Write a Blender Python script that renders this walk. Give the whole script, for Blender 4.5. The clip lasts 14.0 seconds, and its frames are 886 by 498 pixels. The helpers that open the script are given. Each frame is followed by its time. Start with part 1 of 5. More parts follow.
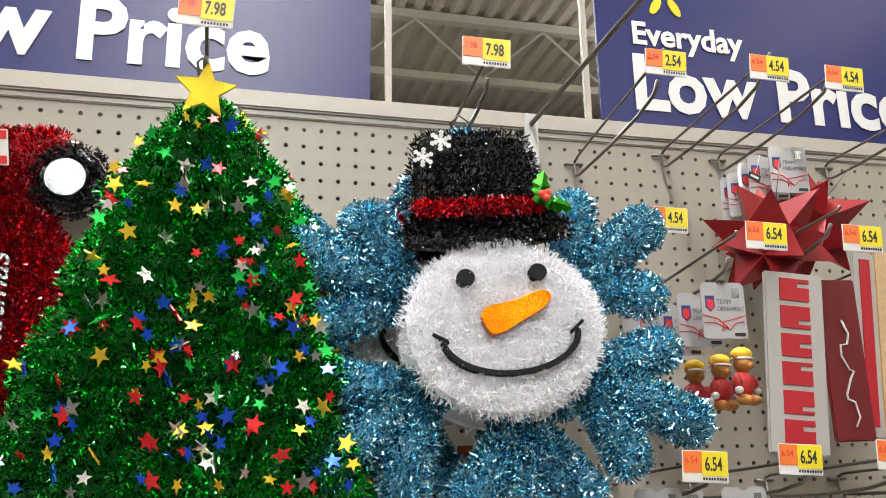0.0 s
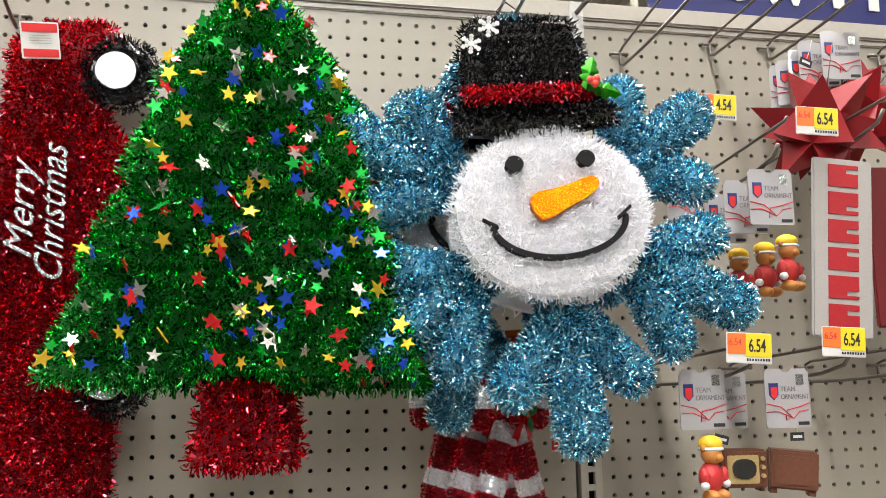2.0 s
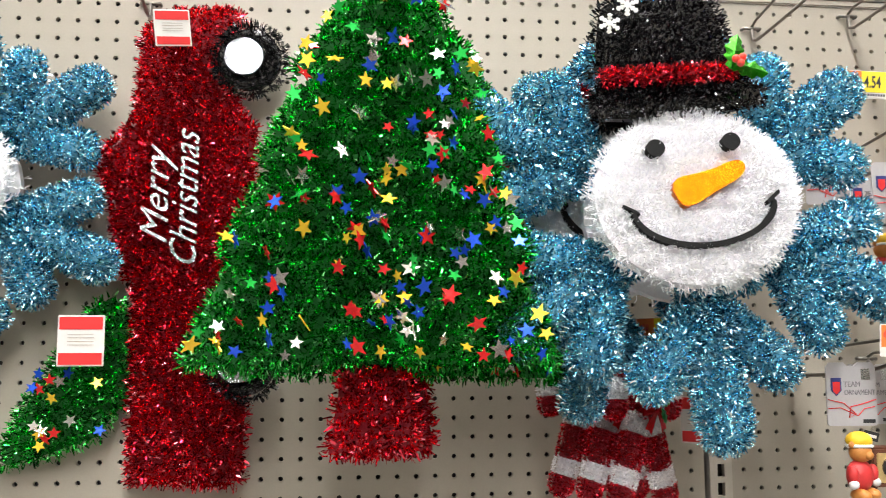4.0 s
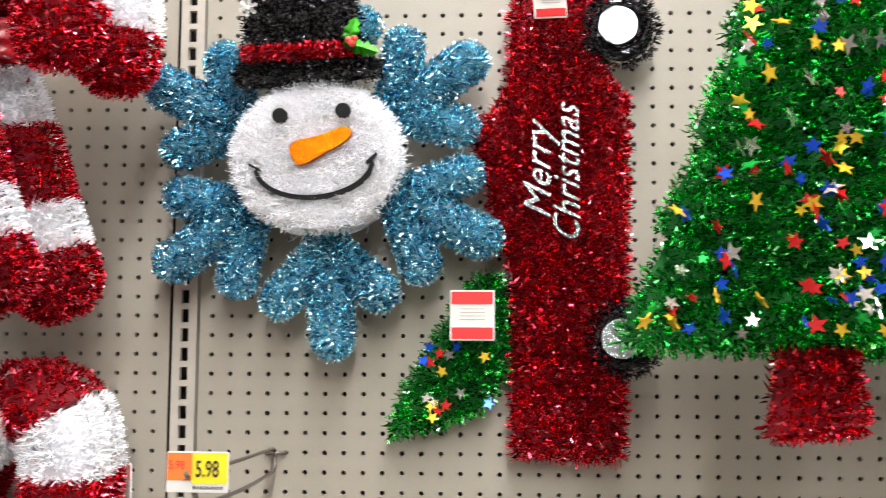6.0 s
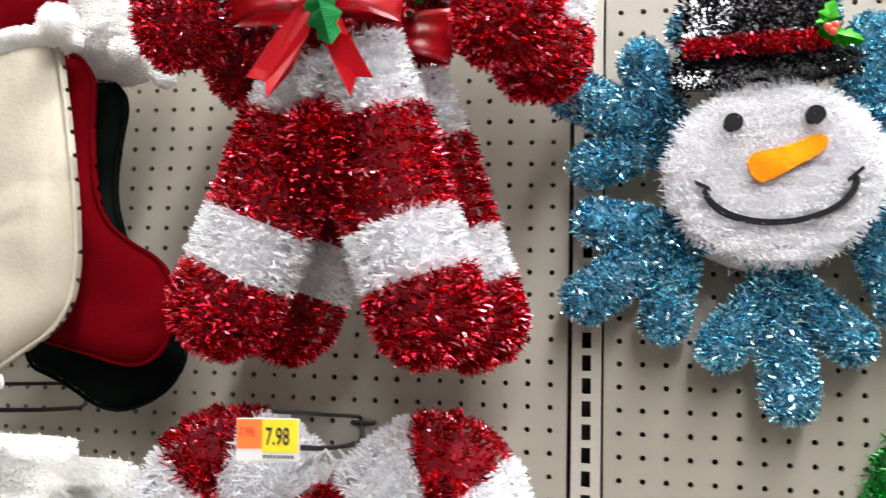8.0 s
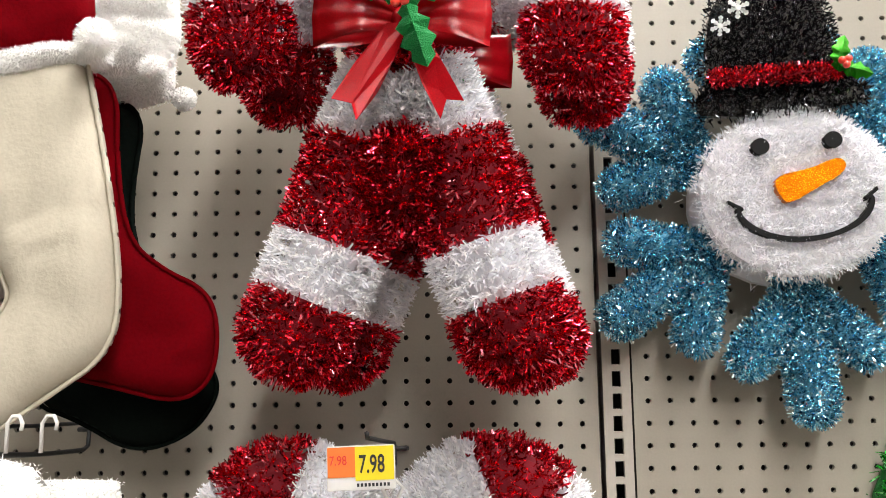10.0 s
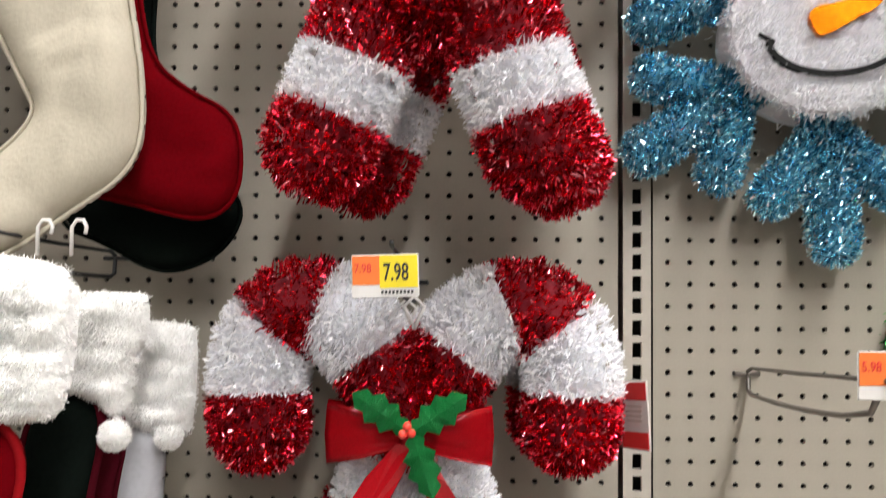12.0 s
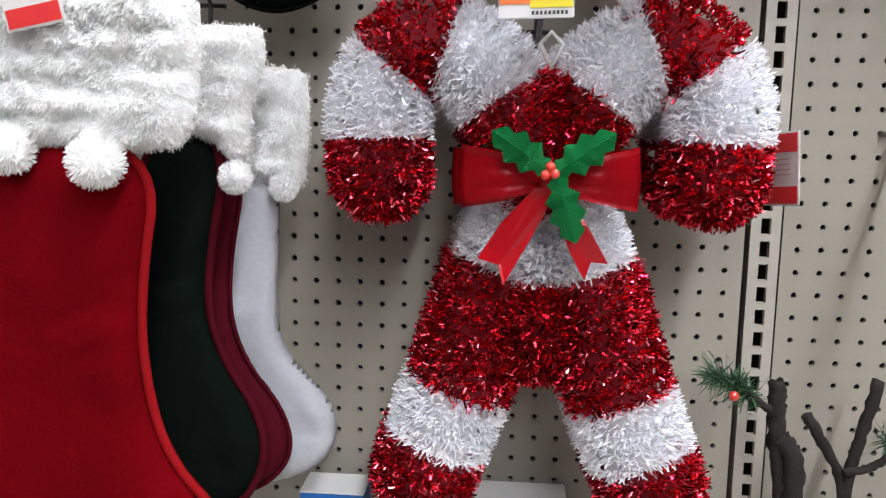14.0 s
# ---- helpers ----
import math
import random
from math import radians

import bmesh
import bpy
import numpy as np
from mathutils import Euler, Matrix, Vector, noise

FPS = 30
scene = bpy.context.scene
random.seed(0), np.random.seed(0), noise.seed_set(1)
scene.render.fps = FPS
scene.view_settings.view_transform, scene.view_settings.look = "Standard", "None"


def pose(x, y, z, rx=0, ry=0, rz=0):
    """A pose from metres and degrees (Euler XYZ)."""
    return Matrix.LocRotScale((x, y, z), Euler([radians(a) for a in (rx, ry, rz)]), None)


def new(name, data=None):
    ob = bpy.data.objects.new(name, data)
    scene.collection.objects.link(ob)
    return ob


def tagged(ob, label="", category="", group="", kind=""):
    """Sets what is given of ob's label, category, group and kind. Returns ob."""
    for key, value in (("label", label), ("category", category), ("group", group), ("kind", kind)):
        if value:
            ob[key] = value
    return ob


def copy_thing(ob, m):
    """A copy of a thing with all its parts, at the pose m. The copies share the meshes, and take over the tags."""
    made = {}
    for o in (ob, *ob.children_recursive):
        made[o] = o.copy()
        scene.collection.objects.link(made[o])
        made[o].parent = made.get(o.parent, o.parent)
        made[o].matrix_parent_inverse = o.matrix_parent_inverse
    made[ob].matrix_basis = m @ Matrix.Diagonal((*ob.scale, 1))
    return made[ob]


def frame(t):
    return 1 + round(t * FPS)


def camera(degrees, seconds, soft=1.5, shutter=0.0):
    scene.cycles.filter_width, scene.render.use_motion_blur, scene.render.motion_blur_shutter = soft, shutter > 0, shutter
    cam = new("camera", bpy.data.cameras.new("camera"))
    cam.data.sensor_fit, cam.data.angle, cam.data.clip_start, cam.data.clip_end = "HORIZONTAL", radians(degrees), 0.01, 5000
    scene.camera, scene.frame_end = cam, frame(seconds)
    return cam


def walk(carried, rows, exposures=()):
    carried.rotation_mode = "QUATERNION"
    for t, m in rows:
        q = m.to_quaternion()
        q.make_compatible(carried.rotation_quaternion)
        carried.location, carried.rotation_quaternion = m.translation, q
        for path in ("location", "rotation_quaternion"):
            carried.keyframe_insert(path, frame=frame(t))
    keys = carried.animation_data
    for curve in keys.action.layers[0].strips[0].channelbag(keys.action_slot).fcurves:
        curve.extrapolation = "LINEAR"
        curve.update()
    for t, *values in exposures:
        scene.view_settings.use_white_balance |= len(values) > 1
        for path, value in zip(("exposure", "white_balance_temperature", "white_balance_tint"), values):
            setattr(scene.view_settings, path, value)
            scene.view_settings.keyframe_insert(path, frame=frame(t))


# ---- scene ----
import collections

# ---- camera ----
cam = camera(53.87, 14.0, soft=0.8, shutter=0.35)
# seconds, x, y, z, then turn about x, y, z in degrees
PATH = [
    (0.0, 0.735, -1.202, 1.575, 104.20, 1.01, -14.18),
    (0.5, 0.729, -1.198, 1.567, 103.10, 1.18, -13.97),
    (1.0, 0.720, -1.201, 1.557, 100.19, 1.24, -13.62),
    (1.5, 0.715, -1.204, 1.554, 98.47, 1.04, -12.87),
    (2.0, 0.714, -1.208, 1.551, 98.09, 0.98, -12.01),
    (2.2, 0.706, -1.203, 1.554, 97.71, 0.85, -11.91),
    (4.3, 0.645, -1.182, 1.567, 96.47, 0.20, -5.74),
    (4.5, 0.632, -1.181, 1.565, 96.42, 0.20, -5.05),
    (5.0, 0.549, -1.162, 1.570, 95.74, -0.14, -3.01),
    (5.5, 0.434, -1.156, 1.583, 94.43, -0.38, -0.71),
    (6.0, 0.357, -1.149, 1.572, 94.66, -0.25, 2.50),
    (6.5, 0.263, -1.151, 1.566, 94.79, -0.34, 3.60),
    (7.0, 0.219, -1.115, 1.580, 93.47, -0.55, 7.26),
    (7.5, 0.094, -1.024, 1.594, 94.18, -1.04, 8.81),
    (8.0, -0.005, -0.998, 1.586, 96.62, -1.63, 11.07),
    (8.5, -0.126, -1.008, 1.583, 97.69, -0.86, 10.27),
    (9.0, -0.180, -1.022, 1.599, 96.37, 0.46, 5.97),
    (9.2, -0.185, -1.023, 1.601, 96.22, 0.60, 4.72),
    (11.3, -0.229, -1.036, 1.513, 103.40, 0.40, 0.30),
    (11.5, -0.226, -1.037, 1.509, 100.28, 0.22, 0.42),
    (12.0, -0.217, -1.019, 1.499, 92.25, -0.47, 2.42),
    (12.5, -0.228, -1.001, 1.477, 86.80, -0.92, 4.59),
    (13.0, -0.236, -0.988, 1.456, 83.54, -0.89, 5.69),
    (13.5, -0.266, -0.984, 1.426, 82.65, -0.66, 5.06),
    (14.0, -0.312, -0.969, 1.416, 80.95, -0.92, 4.64),
]
walk(cam, [(t, pose(x, y, z, rx, ry, rz)) for t, x, y, z, rx, ry, rz in PATH],
     exposures=[(0.0, -0.52, 6200, 9), (2.0, -0.30, 6200, 9), (5.0, 0.02, 6250, 10), (7.5, -0.02, 5900, 10), (9.0, -0.18, 6300, 11), (11.5, -0.18, 6300, 11), (13.0, -0.32, 5800, 11), (14.0, -0.30, 5700, 11)])

# ---- world and lights ----
world = bpy.data.worlds.new("shop_air")
scene.world = world
world.use_nodes = True
world.node_tree.nodes["Background"].inputs[0].default_value = (1.0, 0.95, 0.87, 1)
world.node_tree.nodes["Background"].inputs[1].default_value = 0.07


def strip_lamp(x, watts, turn):
    """A row of bare tubes under the roof that runs away from the board, seen as a long area lamp; turned up, an added
    fill for the roof.
    """
    data = bpy.data.lights.new("tube_or_fill_light", "AREA")
    data.shape, data.size, data.size_y, data.energy = "RECTANGLE", 0.34, 14.0, watts
    data.color = (1.0, 0.965, 0.92)
    ob = new("tube_or_fill_light", data)
    ob.matrix_world = pose(x, -2.3, 4.36 if turn == 0 else 4.50, turn)
    return tagged(ob, kind="structure")


LAMP_ROWS = (-2.75, 0.72, 4.2)
for x in LAMP_ROWS:
    strip_lamp(x, {-2.75: 190, 0.72: 1040, 4.2: 190}[x], 0)
    # Upward lamp above the fitting, added to brighten the roof deck.
    strip_lamp(x, 150, 180)

# ---- materials ----
MATS = {}


def material(name, color, rough=0.5, metal=0.0, var=0.12, scale=60.0, bump=0.15, tints=None, coat=0.0, sheen=0.0, fine=6.0, clear=0.0, emit=0.0, thin=0.0, spec=0.5, folds=0.0):
    """A procedural surface: base colour varied at two scales, fine relief; tints: per-piece colours of loose blades."""
    if name in MATS:
        return MATS[name]
    m = bpy.data.materials.new(name)
    m.use_nodes = True
    nt = m.node_tree
    bsdf = nt.nodes["Principled BSDF"]
    link = nt.links.new
    coord = nt.nodes.new("ShaderNodeTexCoord")
    big = nt.nodes.new("ShaderNodeTexNoise")
    big.inputs["Scale"].default_value = scale / 8
    big.inputs["Detail"].default_value = 4
    small = nt.nodes.new("ShaderNodeTexNoise")
    small.inputs["Scale"].default_value = scale * fine
    small.inputs["Detail"].default_value = 3
    link(coord.outputs["Object"], big.inputs["Vector"])
    link(coord.outputs["Object"], small.inputs["Vector"])
    add = nt.nodes.new("ShaderNodeMath")
    add.operation = "ADD"
    link(big.outputs[0], add.inputs[0])
    link(small.outputs[0], add.inputs[1])
    span = nt.nodes.new("ShaderNodeMapRange")
    span.inputs["From Min"].default_value, span.inputs["From Max"].default_value = 0.6, 1.4
    span.inputs["To Min"].default_value, span.inputs["To Max"].default_value = 1 - var, 1 + var
    link(add.outputs[0], span.inputs["Value"])
    mul = nt.nodes.new("ShaderNodeMix")
    mul.data_type, mul.blend_type = "RGBA", "MULTIPLY"
    mul.inputs[0].default_value = 1.0
    if tints:
        geo = nt.nodes.new("ShaderNodeNewGeometry")
        ramp = nt.nodes.new("ShaderNodeValToRGB")
        ramp.color_ramp.interpolation = "CONSTANT"
        while len(ramp.color_ramp.elements) < len(tints):
            ramp.color_ramp.elements.new(0.5)
        for k, (e, c) in enumerate(zip(ramp.color_ramp.elements, tints)):
            e.position, e.color = k / len(tints), (*c, 1)
        link(geo.outputs["Random Per Island"], ramp.inputs[0])
        link(ramp.outputs[0], mul.inputs[6])
    else:
        mul.inputs[6].default_value = (*color, 1)
    comb = nt.nodes.new("ShaderNodeCombineColor")
    for k in range(3):
        link(span.outputs[0], comb.inputs[k])
    link(comb.outputs[0], mul.inputs[7])
    link(mul.outputs[2], bsdf.inputs["Base Color"])
    bsdf.inputs["Roughness"].default_value = rough
    bsdf.inputs["Metallic"].default_value = metal
    bsdf.inputs["Coat Weight"].default_value = coat
    bsdf.inputs["Specular IOR Level"].default_value = spec
    bsdf.inputs["Sheen Weight"].default_value = sheen
    bsdf.inputs["Transmission Weight"].default_value = clear
    if emit:
        bsdf.inputs["Emission Color"].default_value = (*color, 1)
        bsdf.inputs["Emission Strength"].default_value = emit
    if bump:
        b = nt.nodes.new("ShaderNodeBump")
        b.inputs["Strength"].default_value, b.inputs["Distance"].default_value = bump, 0.002
        link(small.outputs[0], b.inputs["Height"])
        link(b.outputs[0], bsdf.inputs["Normal"])
        if folds:
            wave = nt.nodes.new("ShaderNodeTexNoise")
            wave.inputs["Scale"].default_value, wave.inputs["Detail"].default_value, wave.inputs["Distortion"].default_value = 9.0, 1.5, 0.8
            link(coord.outputs["Object"], wave.inputs["Vector"])
            soft = nt.nodes.new("ShaderNodeBump")
            soft.inputs["Strength"].default_value, soft.inputs["Distance"].default_value = 1.0, folds
            link(wave.outputs[0], soft.inputs["Height"])
            link(soft.outputs[0], b.inputs["Normal"])
    if thin:
        through_light = nt.nodes.new("ShaderNodeBsdfTranslucent")
        blend = nt.nodes.new("ShaderNodeMixShader")
        blend.inputs[0].default_value = thin
        link(mul.outputs[2], through_light.inputs[0])
        link(bsdf.outputs[0], blend.inputs[1])
        link(through_light.outputs[0], blend.inputs[2])
        link(blend.outputs[0], nt.nodes["Material Output"].inputs[0])
    MATS[name] = m
    return m


BOARD = material("pegboard_paint", (0.315, 0.283, 0.232), 0.45, var=0.05, scale=12, bump=0.06, fine=30)
STEEL_PAINT = material("upright_paint", (0.40, 0.365, 0.31), 0.4, var=0.06, scale=20, bump=0.05)
DARK = material("void_shade", (0.03, 0.027, 0.024), 0.9, var=0.1)
WIRE = material("dull_wire", (0.20, 0.18, 0.16), 0.38, 0.8, var=0.2, bump=0.1)
BLACK_WIRE = material("black_wire", (0.03, 0.03, 0.03), 0.45, 0.3, var=0.2)
ZINC = material("zinc_plate", (0.55, 0.54, 0.52), 0.35, 0.7, var=0.15)
BLUE_SIGN = material("blue_sign", (0.010, 0.013, 0.105), 0.36, var=0.06, scale=8, bump=0.02)
WHITE_INK = material("white_ink", (0.66, 0.65, 0.63), 0.4, var=0.03, bump=0.0)
YELLOW_INK = material("yellow_ink", (0.72, 0.58, 0.015), 0.45, var=0.04, bump=0.0)
ORANGE_INK = material("orange_ink", (0.72, 0.17, 0.03), 0.45, var=0.06, bump=0.0)
BLACK_INK = material("black_ink", (0.02, 0.02, 0.02), 0.5, var=0.1, bump=0.0)
RED_INK = material("red_ink", (0.62, 0.03, 0.03), 0.4, var=0.05, bump=0.0)
PAPER = material("card_paper", (0.64, 0.62, 0.59), 0.5, var=0.04, bump=0.03)
ROOF = material("roof_deck", (0.60, 0.55, 0.45), 0.6, var=0.06, scale=4)
JOIST = material("joist_paint", (0.66, 0.62, 0.53), 0.5, var=0.06, scale=10)
CONCRETE = material("floor_concrete", (0.30, 0.285, 0.26), 0.3, var=0.15, scale=6, bump=0.05)
DISPLAY = material("darkened_display", (0.10, 0.08, 0.07), 0.6, var=0.2, scale=10)
WALL_PAINT = material("wall_paint", (0.66, 0.62, 0.54), 0.6, var=0.06, scale=5)
TUBE = material("lit_tube", (1.0, 0.95, 0.88), 0.4, var=0.0, bump=0.0, emit=9.0)

# Coloured foils: the palest tints paint glints, the darkest paint shade among the blades.
T_BLUE = material("blue_tinsel", (0.1, 0.4, 0.6), 0.18, 1.0, var=0.3, bump=0.0, coat=0.35,
                  tints=[(0.28, 0.66, 0.84), (0.38, 0.75, 0.91), (0.20, 0.50, 0.70), (0.50, 0.83, 0.94), (0.11, 0.32, 0.48), (0.30, 0.68, 0.87), (0.62, 0.90, 0.98), (0.90, 0.97, 0.99)])
T_RED = material("red_tinsel", (0.5, 0.02, 0.05), 0.18, 1.0, var=0.3, bump=0.0, coat=0.35,
                 tints=[(0.78, 0.014, 0.04), (0.90, 0.03, 0.06), (0.48, 0.006, 0.02), (0.84, 0.016, 0.045), (0.22, 0.003, 0.010), (0.92, 0.06, 0.10), (0.98, 0.26, 0.32)])
T_GREEN = material("green_tinsel", (0.02, 0.3, 0.05), 0.18, 1.0, var=0.3, bump=0.0, coat=0.35,
                   tints=[(0.02, 0.48, 0.04), (0.04, 0.66, 0.07), (0.012, 0.28, 0.025), (0.08, 0.74, 0.12), (0.008, 0.14, 0.012), (0.03, 0.54, 0.05), (0.32, 0.90, 0.36)])
T_BLACK = material("black_tinsel", (0.02, 0.02, 0.022), 0.2, 0.5, var=0.25, bump=0.0, coat=0.8,
                   tints=[(0.012, 0.012, 0.014), (0.02, 0.018, 0.02), (0.03, 0.03, 0.034), (0.008, 0.008, 0.009)])
T_WHITE = material("white_tinsel", (0.85, 0.85, 0.88), 0.4, 0.0, var=0.05, bump=0.0, coat=0.2, thin=0.10,
                   tints=[(0.97, 0.97, 0.97), (0.93, 0.93, 0.97), (0.98, 0.98, 0.97), (0.90, 0.90, 0.94), (0.97, 0.95, 0.97)])
T_ICE = material("silver_tinsel", (0.8, 0.8, 0.82), 0.22, 0.05, var=0.06, bump=0.0, thin=0.15, coat=0.6,
                 tints=[(0.96, 0.96, 0.97), (0.88, 0.89, 0.93), (0.98, 0.97, 0.96), (0.94, 0.93, 0.95), (0.80, 0.80, 0.84)])
FOILS = {"red": material("red_foil", (0.72, 0.03, 0.03), 0.2, 0.55, var=0.1, bump=0.1),
         "blue": material("blue_foil", (0.02, 0.09, 0.62), 0.2, 0.55, var=0.1, bump=0.1),
         "gold": material("gold_foil", (0.88, 0.58, 0.04), 0.2, 0.55, var=0.1, bump=0.1),
         "silver": material("silver_foil", (0.82, 0.80, 0.78), 0.18, 0.95, var=0.1, bump=0.1),
         "green": material("green_foil", (0.03, 0.55, 0.08), 0.2, 0.55, var=0.1, bump=0.1)}
BRIGHT_FOIL = material("hologram_silver", (0.50, 0.53, 0.57), 0.15, 0.9, var=0.5, scale=300, bump=0.5, fine=3.0)
GOLD_GLITTER = material("gold_glitter", (0.80, 0.60, 0.03), 0.35, 0.8, var=0.35, scale=200, bump=0.8)
ORANGE_FOIL = material("orange_foil", (0.66, 0.16, 0.003), 0.18, 1.0, var=0.3, scale=160, bump=0.45, folds=0.006)
RED_RIBBON = material("red_glitter_ribbon", (0.40, 0.003, 0.008), 0.2, 0.0, var=0.35, scale=150, bump=0.12, spec=0.35)
GREEN_LEAF = material("green_glitter_leaf", (0.006, 0.25, 0.05), 0.3, 0.4, var=0.35, scale=150, bump=0.9)
LIME_LEAF = material("lime_foil_leaf", (0.06, 0.40, 0.02), 0.25, 0.6, var=0.2, scale=120, bump=0.4)
BERRY = material("red_berry", (0.72, 0.05, 0.03), 0.3, 0.0, var=0.1, coat=0.4)
BLACK_FELT = material("black_plastic", (0.008, 0.008, 0.008), 0.7, var=0.2, spec=0.15)
CREAM = material("cream_fleece", (0.49, 0.445, 0.35), 0.9, var=0.07, scale=40, bump=0.35, sheen=0.0, spec=0.08, folds=0.02)
RED_FELT = material("red_felt", (0.120, 0.0008, 0.003), 0.95, var=0.16, scale=50, bump=0.3, sheen=0.0, spec=0.02, folds=0.02)
RED_TRIM = material("bright_red_felt", (0.24, 0.004, 0.006), 0.85, var=0.1, scale=50, bump=0.3, sheen=0.0, spec=0.08, folds=0.0)
BURGUNDY = material("burgundy_velvet", (0.06, 0.002, 0.007), 0.85, var=0.14, scale=40, bump=0.2, sheen=0.0, spec=0.08, folds=0.02)
BLACK_FAB = material("black_green_velvet", (0.004, 0.0062, 0.0048), 0.95, var=0.3, scale=40, bump=0.2, sheen=0.0, spec=0.03, folds=0.02)
GREY_SATIN = material("grey_white_fleece", (0.46, 0.46, 0.48), 0.75, var=0.08, scale=30, bump=0.2, sheen=0.0, spec=0.08, folds=0.02)
FUR = material("white_plush_fur", (0.82, 0.80, 0.75), 0.9, var=0.05, bump=0.0, sheen=0.1, thin=0.08, spec=0.1,
               tints=[(0.93, 0.92, 0.89), (0.96, 0.95, 0.93), (0.88, 0.87, 0.84), (0.95, 0.94, 0.91)])

# Dull darker copies of the tinsel colours: painted shade between the blades.
CORE_SHADE = {T_RED: material("red_core_shade", (0.24, 0.005, 0.015), 0.8, var=0.3, scale=200, bump=0.6),
              T_GREEN: material("green_core_shade", (0.009, 0.12, 0.018), 0.8, var=0.3, scale=200, bump=0.6),
              T_BLUE: material("blue_core_shade", (0.16, 0.42, 0.58), 0.8, var=0.3, scale=200, bump=0.6)}

# ---- building helpers ----


def mesh_object(name, verts, faces, mat, parent=None, label="", smooth=False, weld=False):
    me = bpy.data.meshes.new(name)
    me.from_pydata(verts.tolist() if isinstance(verts, np.ndarray) else [tuple(v) for v in verts], [], [tuple(f) for f in faces])
    me.update()
    if weld:
        bm = bmesh.new()
        bm.from_mesh(me)
        bmesh.ops.remove_doubles(bm, verts=bm.verts, dist=1e-5)
        bm.to_mesh(me)
        bm.free()
    for m in (mat if isinstance(mat, (list, tuple)) else [mat]):
        me.materials.append(m)
    if smooth:
        me.polygons.foreach_set("use_smooth", [True] * len(me.polygons))
    ob = new(name, me)
    if parent:
        ob.parent = parent
    if label:
        tagged(ob, label)
    # Core faces take the shade colour, loose blades keep the tinsel.
    if not isinstance(mat, (list, tuple)) and mat in CORE_SHADE:
        ob.data.materials.append(CORE_SHADE[mat])
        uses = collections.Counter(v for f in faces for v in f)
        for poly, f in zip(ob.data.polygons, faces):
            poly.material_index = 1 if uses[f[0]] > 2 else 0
    return ob


def part(name, bm, mat, parent=None, label="", smooth=False):
    me = bpy.data.meshes.new(name)
    bm.normal_update()
    bm.to_mesh(me)
    bm.free()
    for m in (mat if isinstance(mat, (list, tuple)) else [mat]):
        me.materials.append(m)
    if smooth:
        me.polygons.foreach_set("use_smooth", [True] * len(me.polygons))
    ob = new(name, me)
    if parent:
        ob.parent = parent
    if label:
        tagged(ob, label)
    return ob


def thing(name, m, label, category, group="", kind=""):
    ob = new(name)
    ob.empty_display_size = 0.02
    ob.matrix_world = m
    return tagged(ob, label, category, group, kind)


def box_bm(x0, x1, y0, y1, z0, z1, bevel=0.0, bm=None):
    bm = bm or bmesh.new()
    made = bmesh.ops.create_cube(bm, size=1)["verts"]
    for v in made:
        v.co = Vector(((x0 + x1) / 2 + v.co.x * (x1 - x0), (y0 + y1) / 2 + v.co.y * (y1 - y0), (z0 + z1) / 2 + v.co.z * (z1 - z0)))
    if bevel:
        edges = list({e for v in made for e in v.link_edges})
        bmesh.ops.bevel(bm, geom=edges, offset=bevel, segments=2, affect="EDGES")
    return bm


def slab(points, y0, y1, bm=None):
    """A flat plate: an outline in x and z, from y0 (front) to y1."""
    bm = bm or bmesh.new()
    front = [bm.verts.new((x, y0, z)) for x, z in points]
    back = [bm.verts.new((x, y1, z)) for x, z in points]
    bm.faces.new(front)
    bm.faces.new(back[::-1])
    for k in range(len(points)):
        j = (k + 1) % len(points)
        bm.faces.new((front[j], front[k], back[k], back[j]))
    bmesh.ops.recalc_face_normals(bm, faces=bm.faces)
    return bm


def ellipse(cx, cz, rx, rz, n=20):
    return [(cx + rx * math.cos(2 * math.pi * k / n), cz + rz * math.sin(2 * math.pi * k / n)) for k in range(n)]


def star_outline(cx, cz, r, turn=0.0, points=5, inner=0.42):
    return [(cx + (r if k % 2 == 0 else r * inner) * math.sin(turn + math.pi * k / points), cz + (r if k % 2 == 0 else r * inner) * math.cos(turn + math.pi * k / points))
            for k in range(2 * points)]


def curve_points(points, n):
    """n points along a smooth curve through the given ones."""
    p = [Vector(q) for q in points]
    p = [2 * p[0] - p[1]] + p + [2 * p[-1] - p[-2]]
    out = []
    segs = len(p) - 3
    for k in range(n):
        u = min(k / (n - 1) * segs, segs - 1e-6)
        i, t = int(u), u - int(u)
        a, b, c, d = p[i:i + 4]
        out.append(0.5 * ((2 * b) + (c - a) * t + (2 * a - 5 * b + 4 * c - d) * t * t + (3 * b - a - 3 * c + d) * t ** 3))
    return out


def smooth_outline(points, rounds=2):
    """Corner-cutting of a closed outline."""
    for _ in range(rounds):
        cut = []
        for k in range(len(points)):
            (ax, az), (bx, bz) = points[k], points[(k + 1) % len(points)]
            cut += [(0.75 * ax + 0.25 * bx, 0.75 * az + 0.25 * bz), (0.25 * ax + 0.75 * bx, 0.25 * az + 0.75 * bz)]
        points = cut
    return points


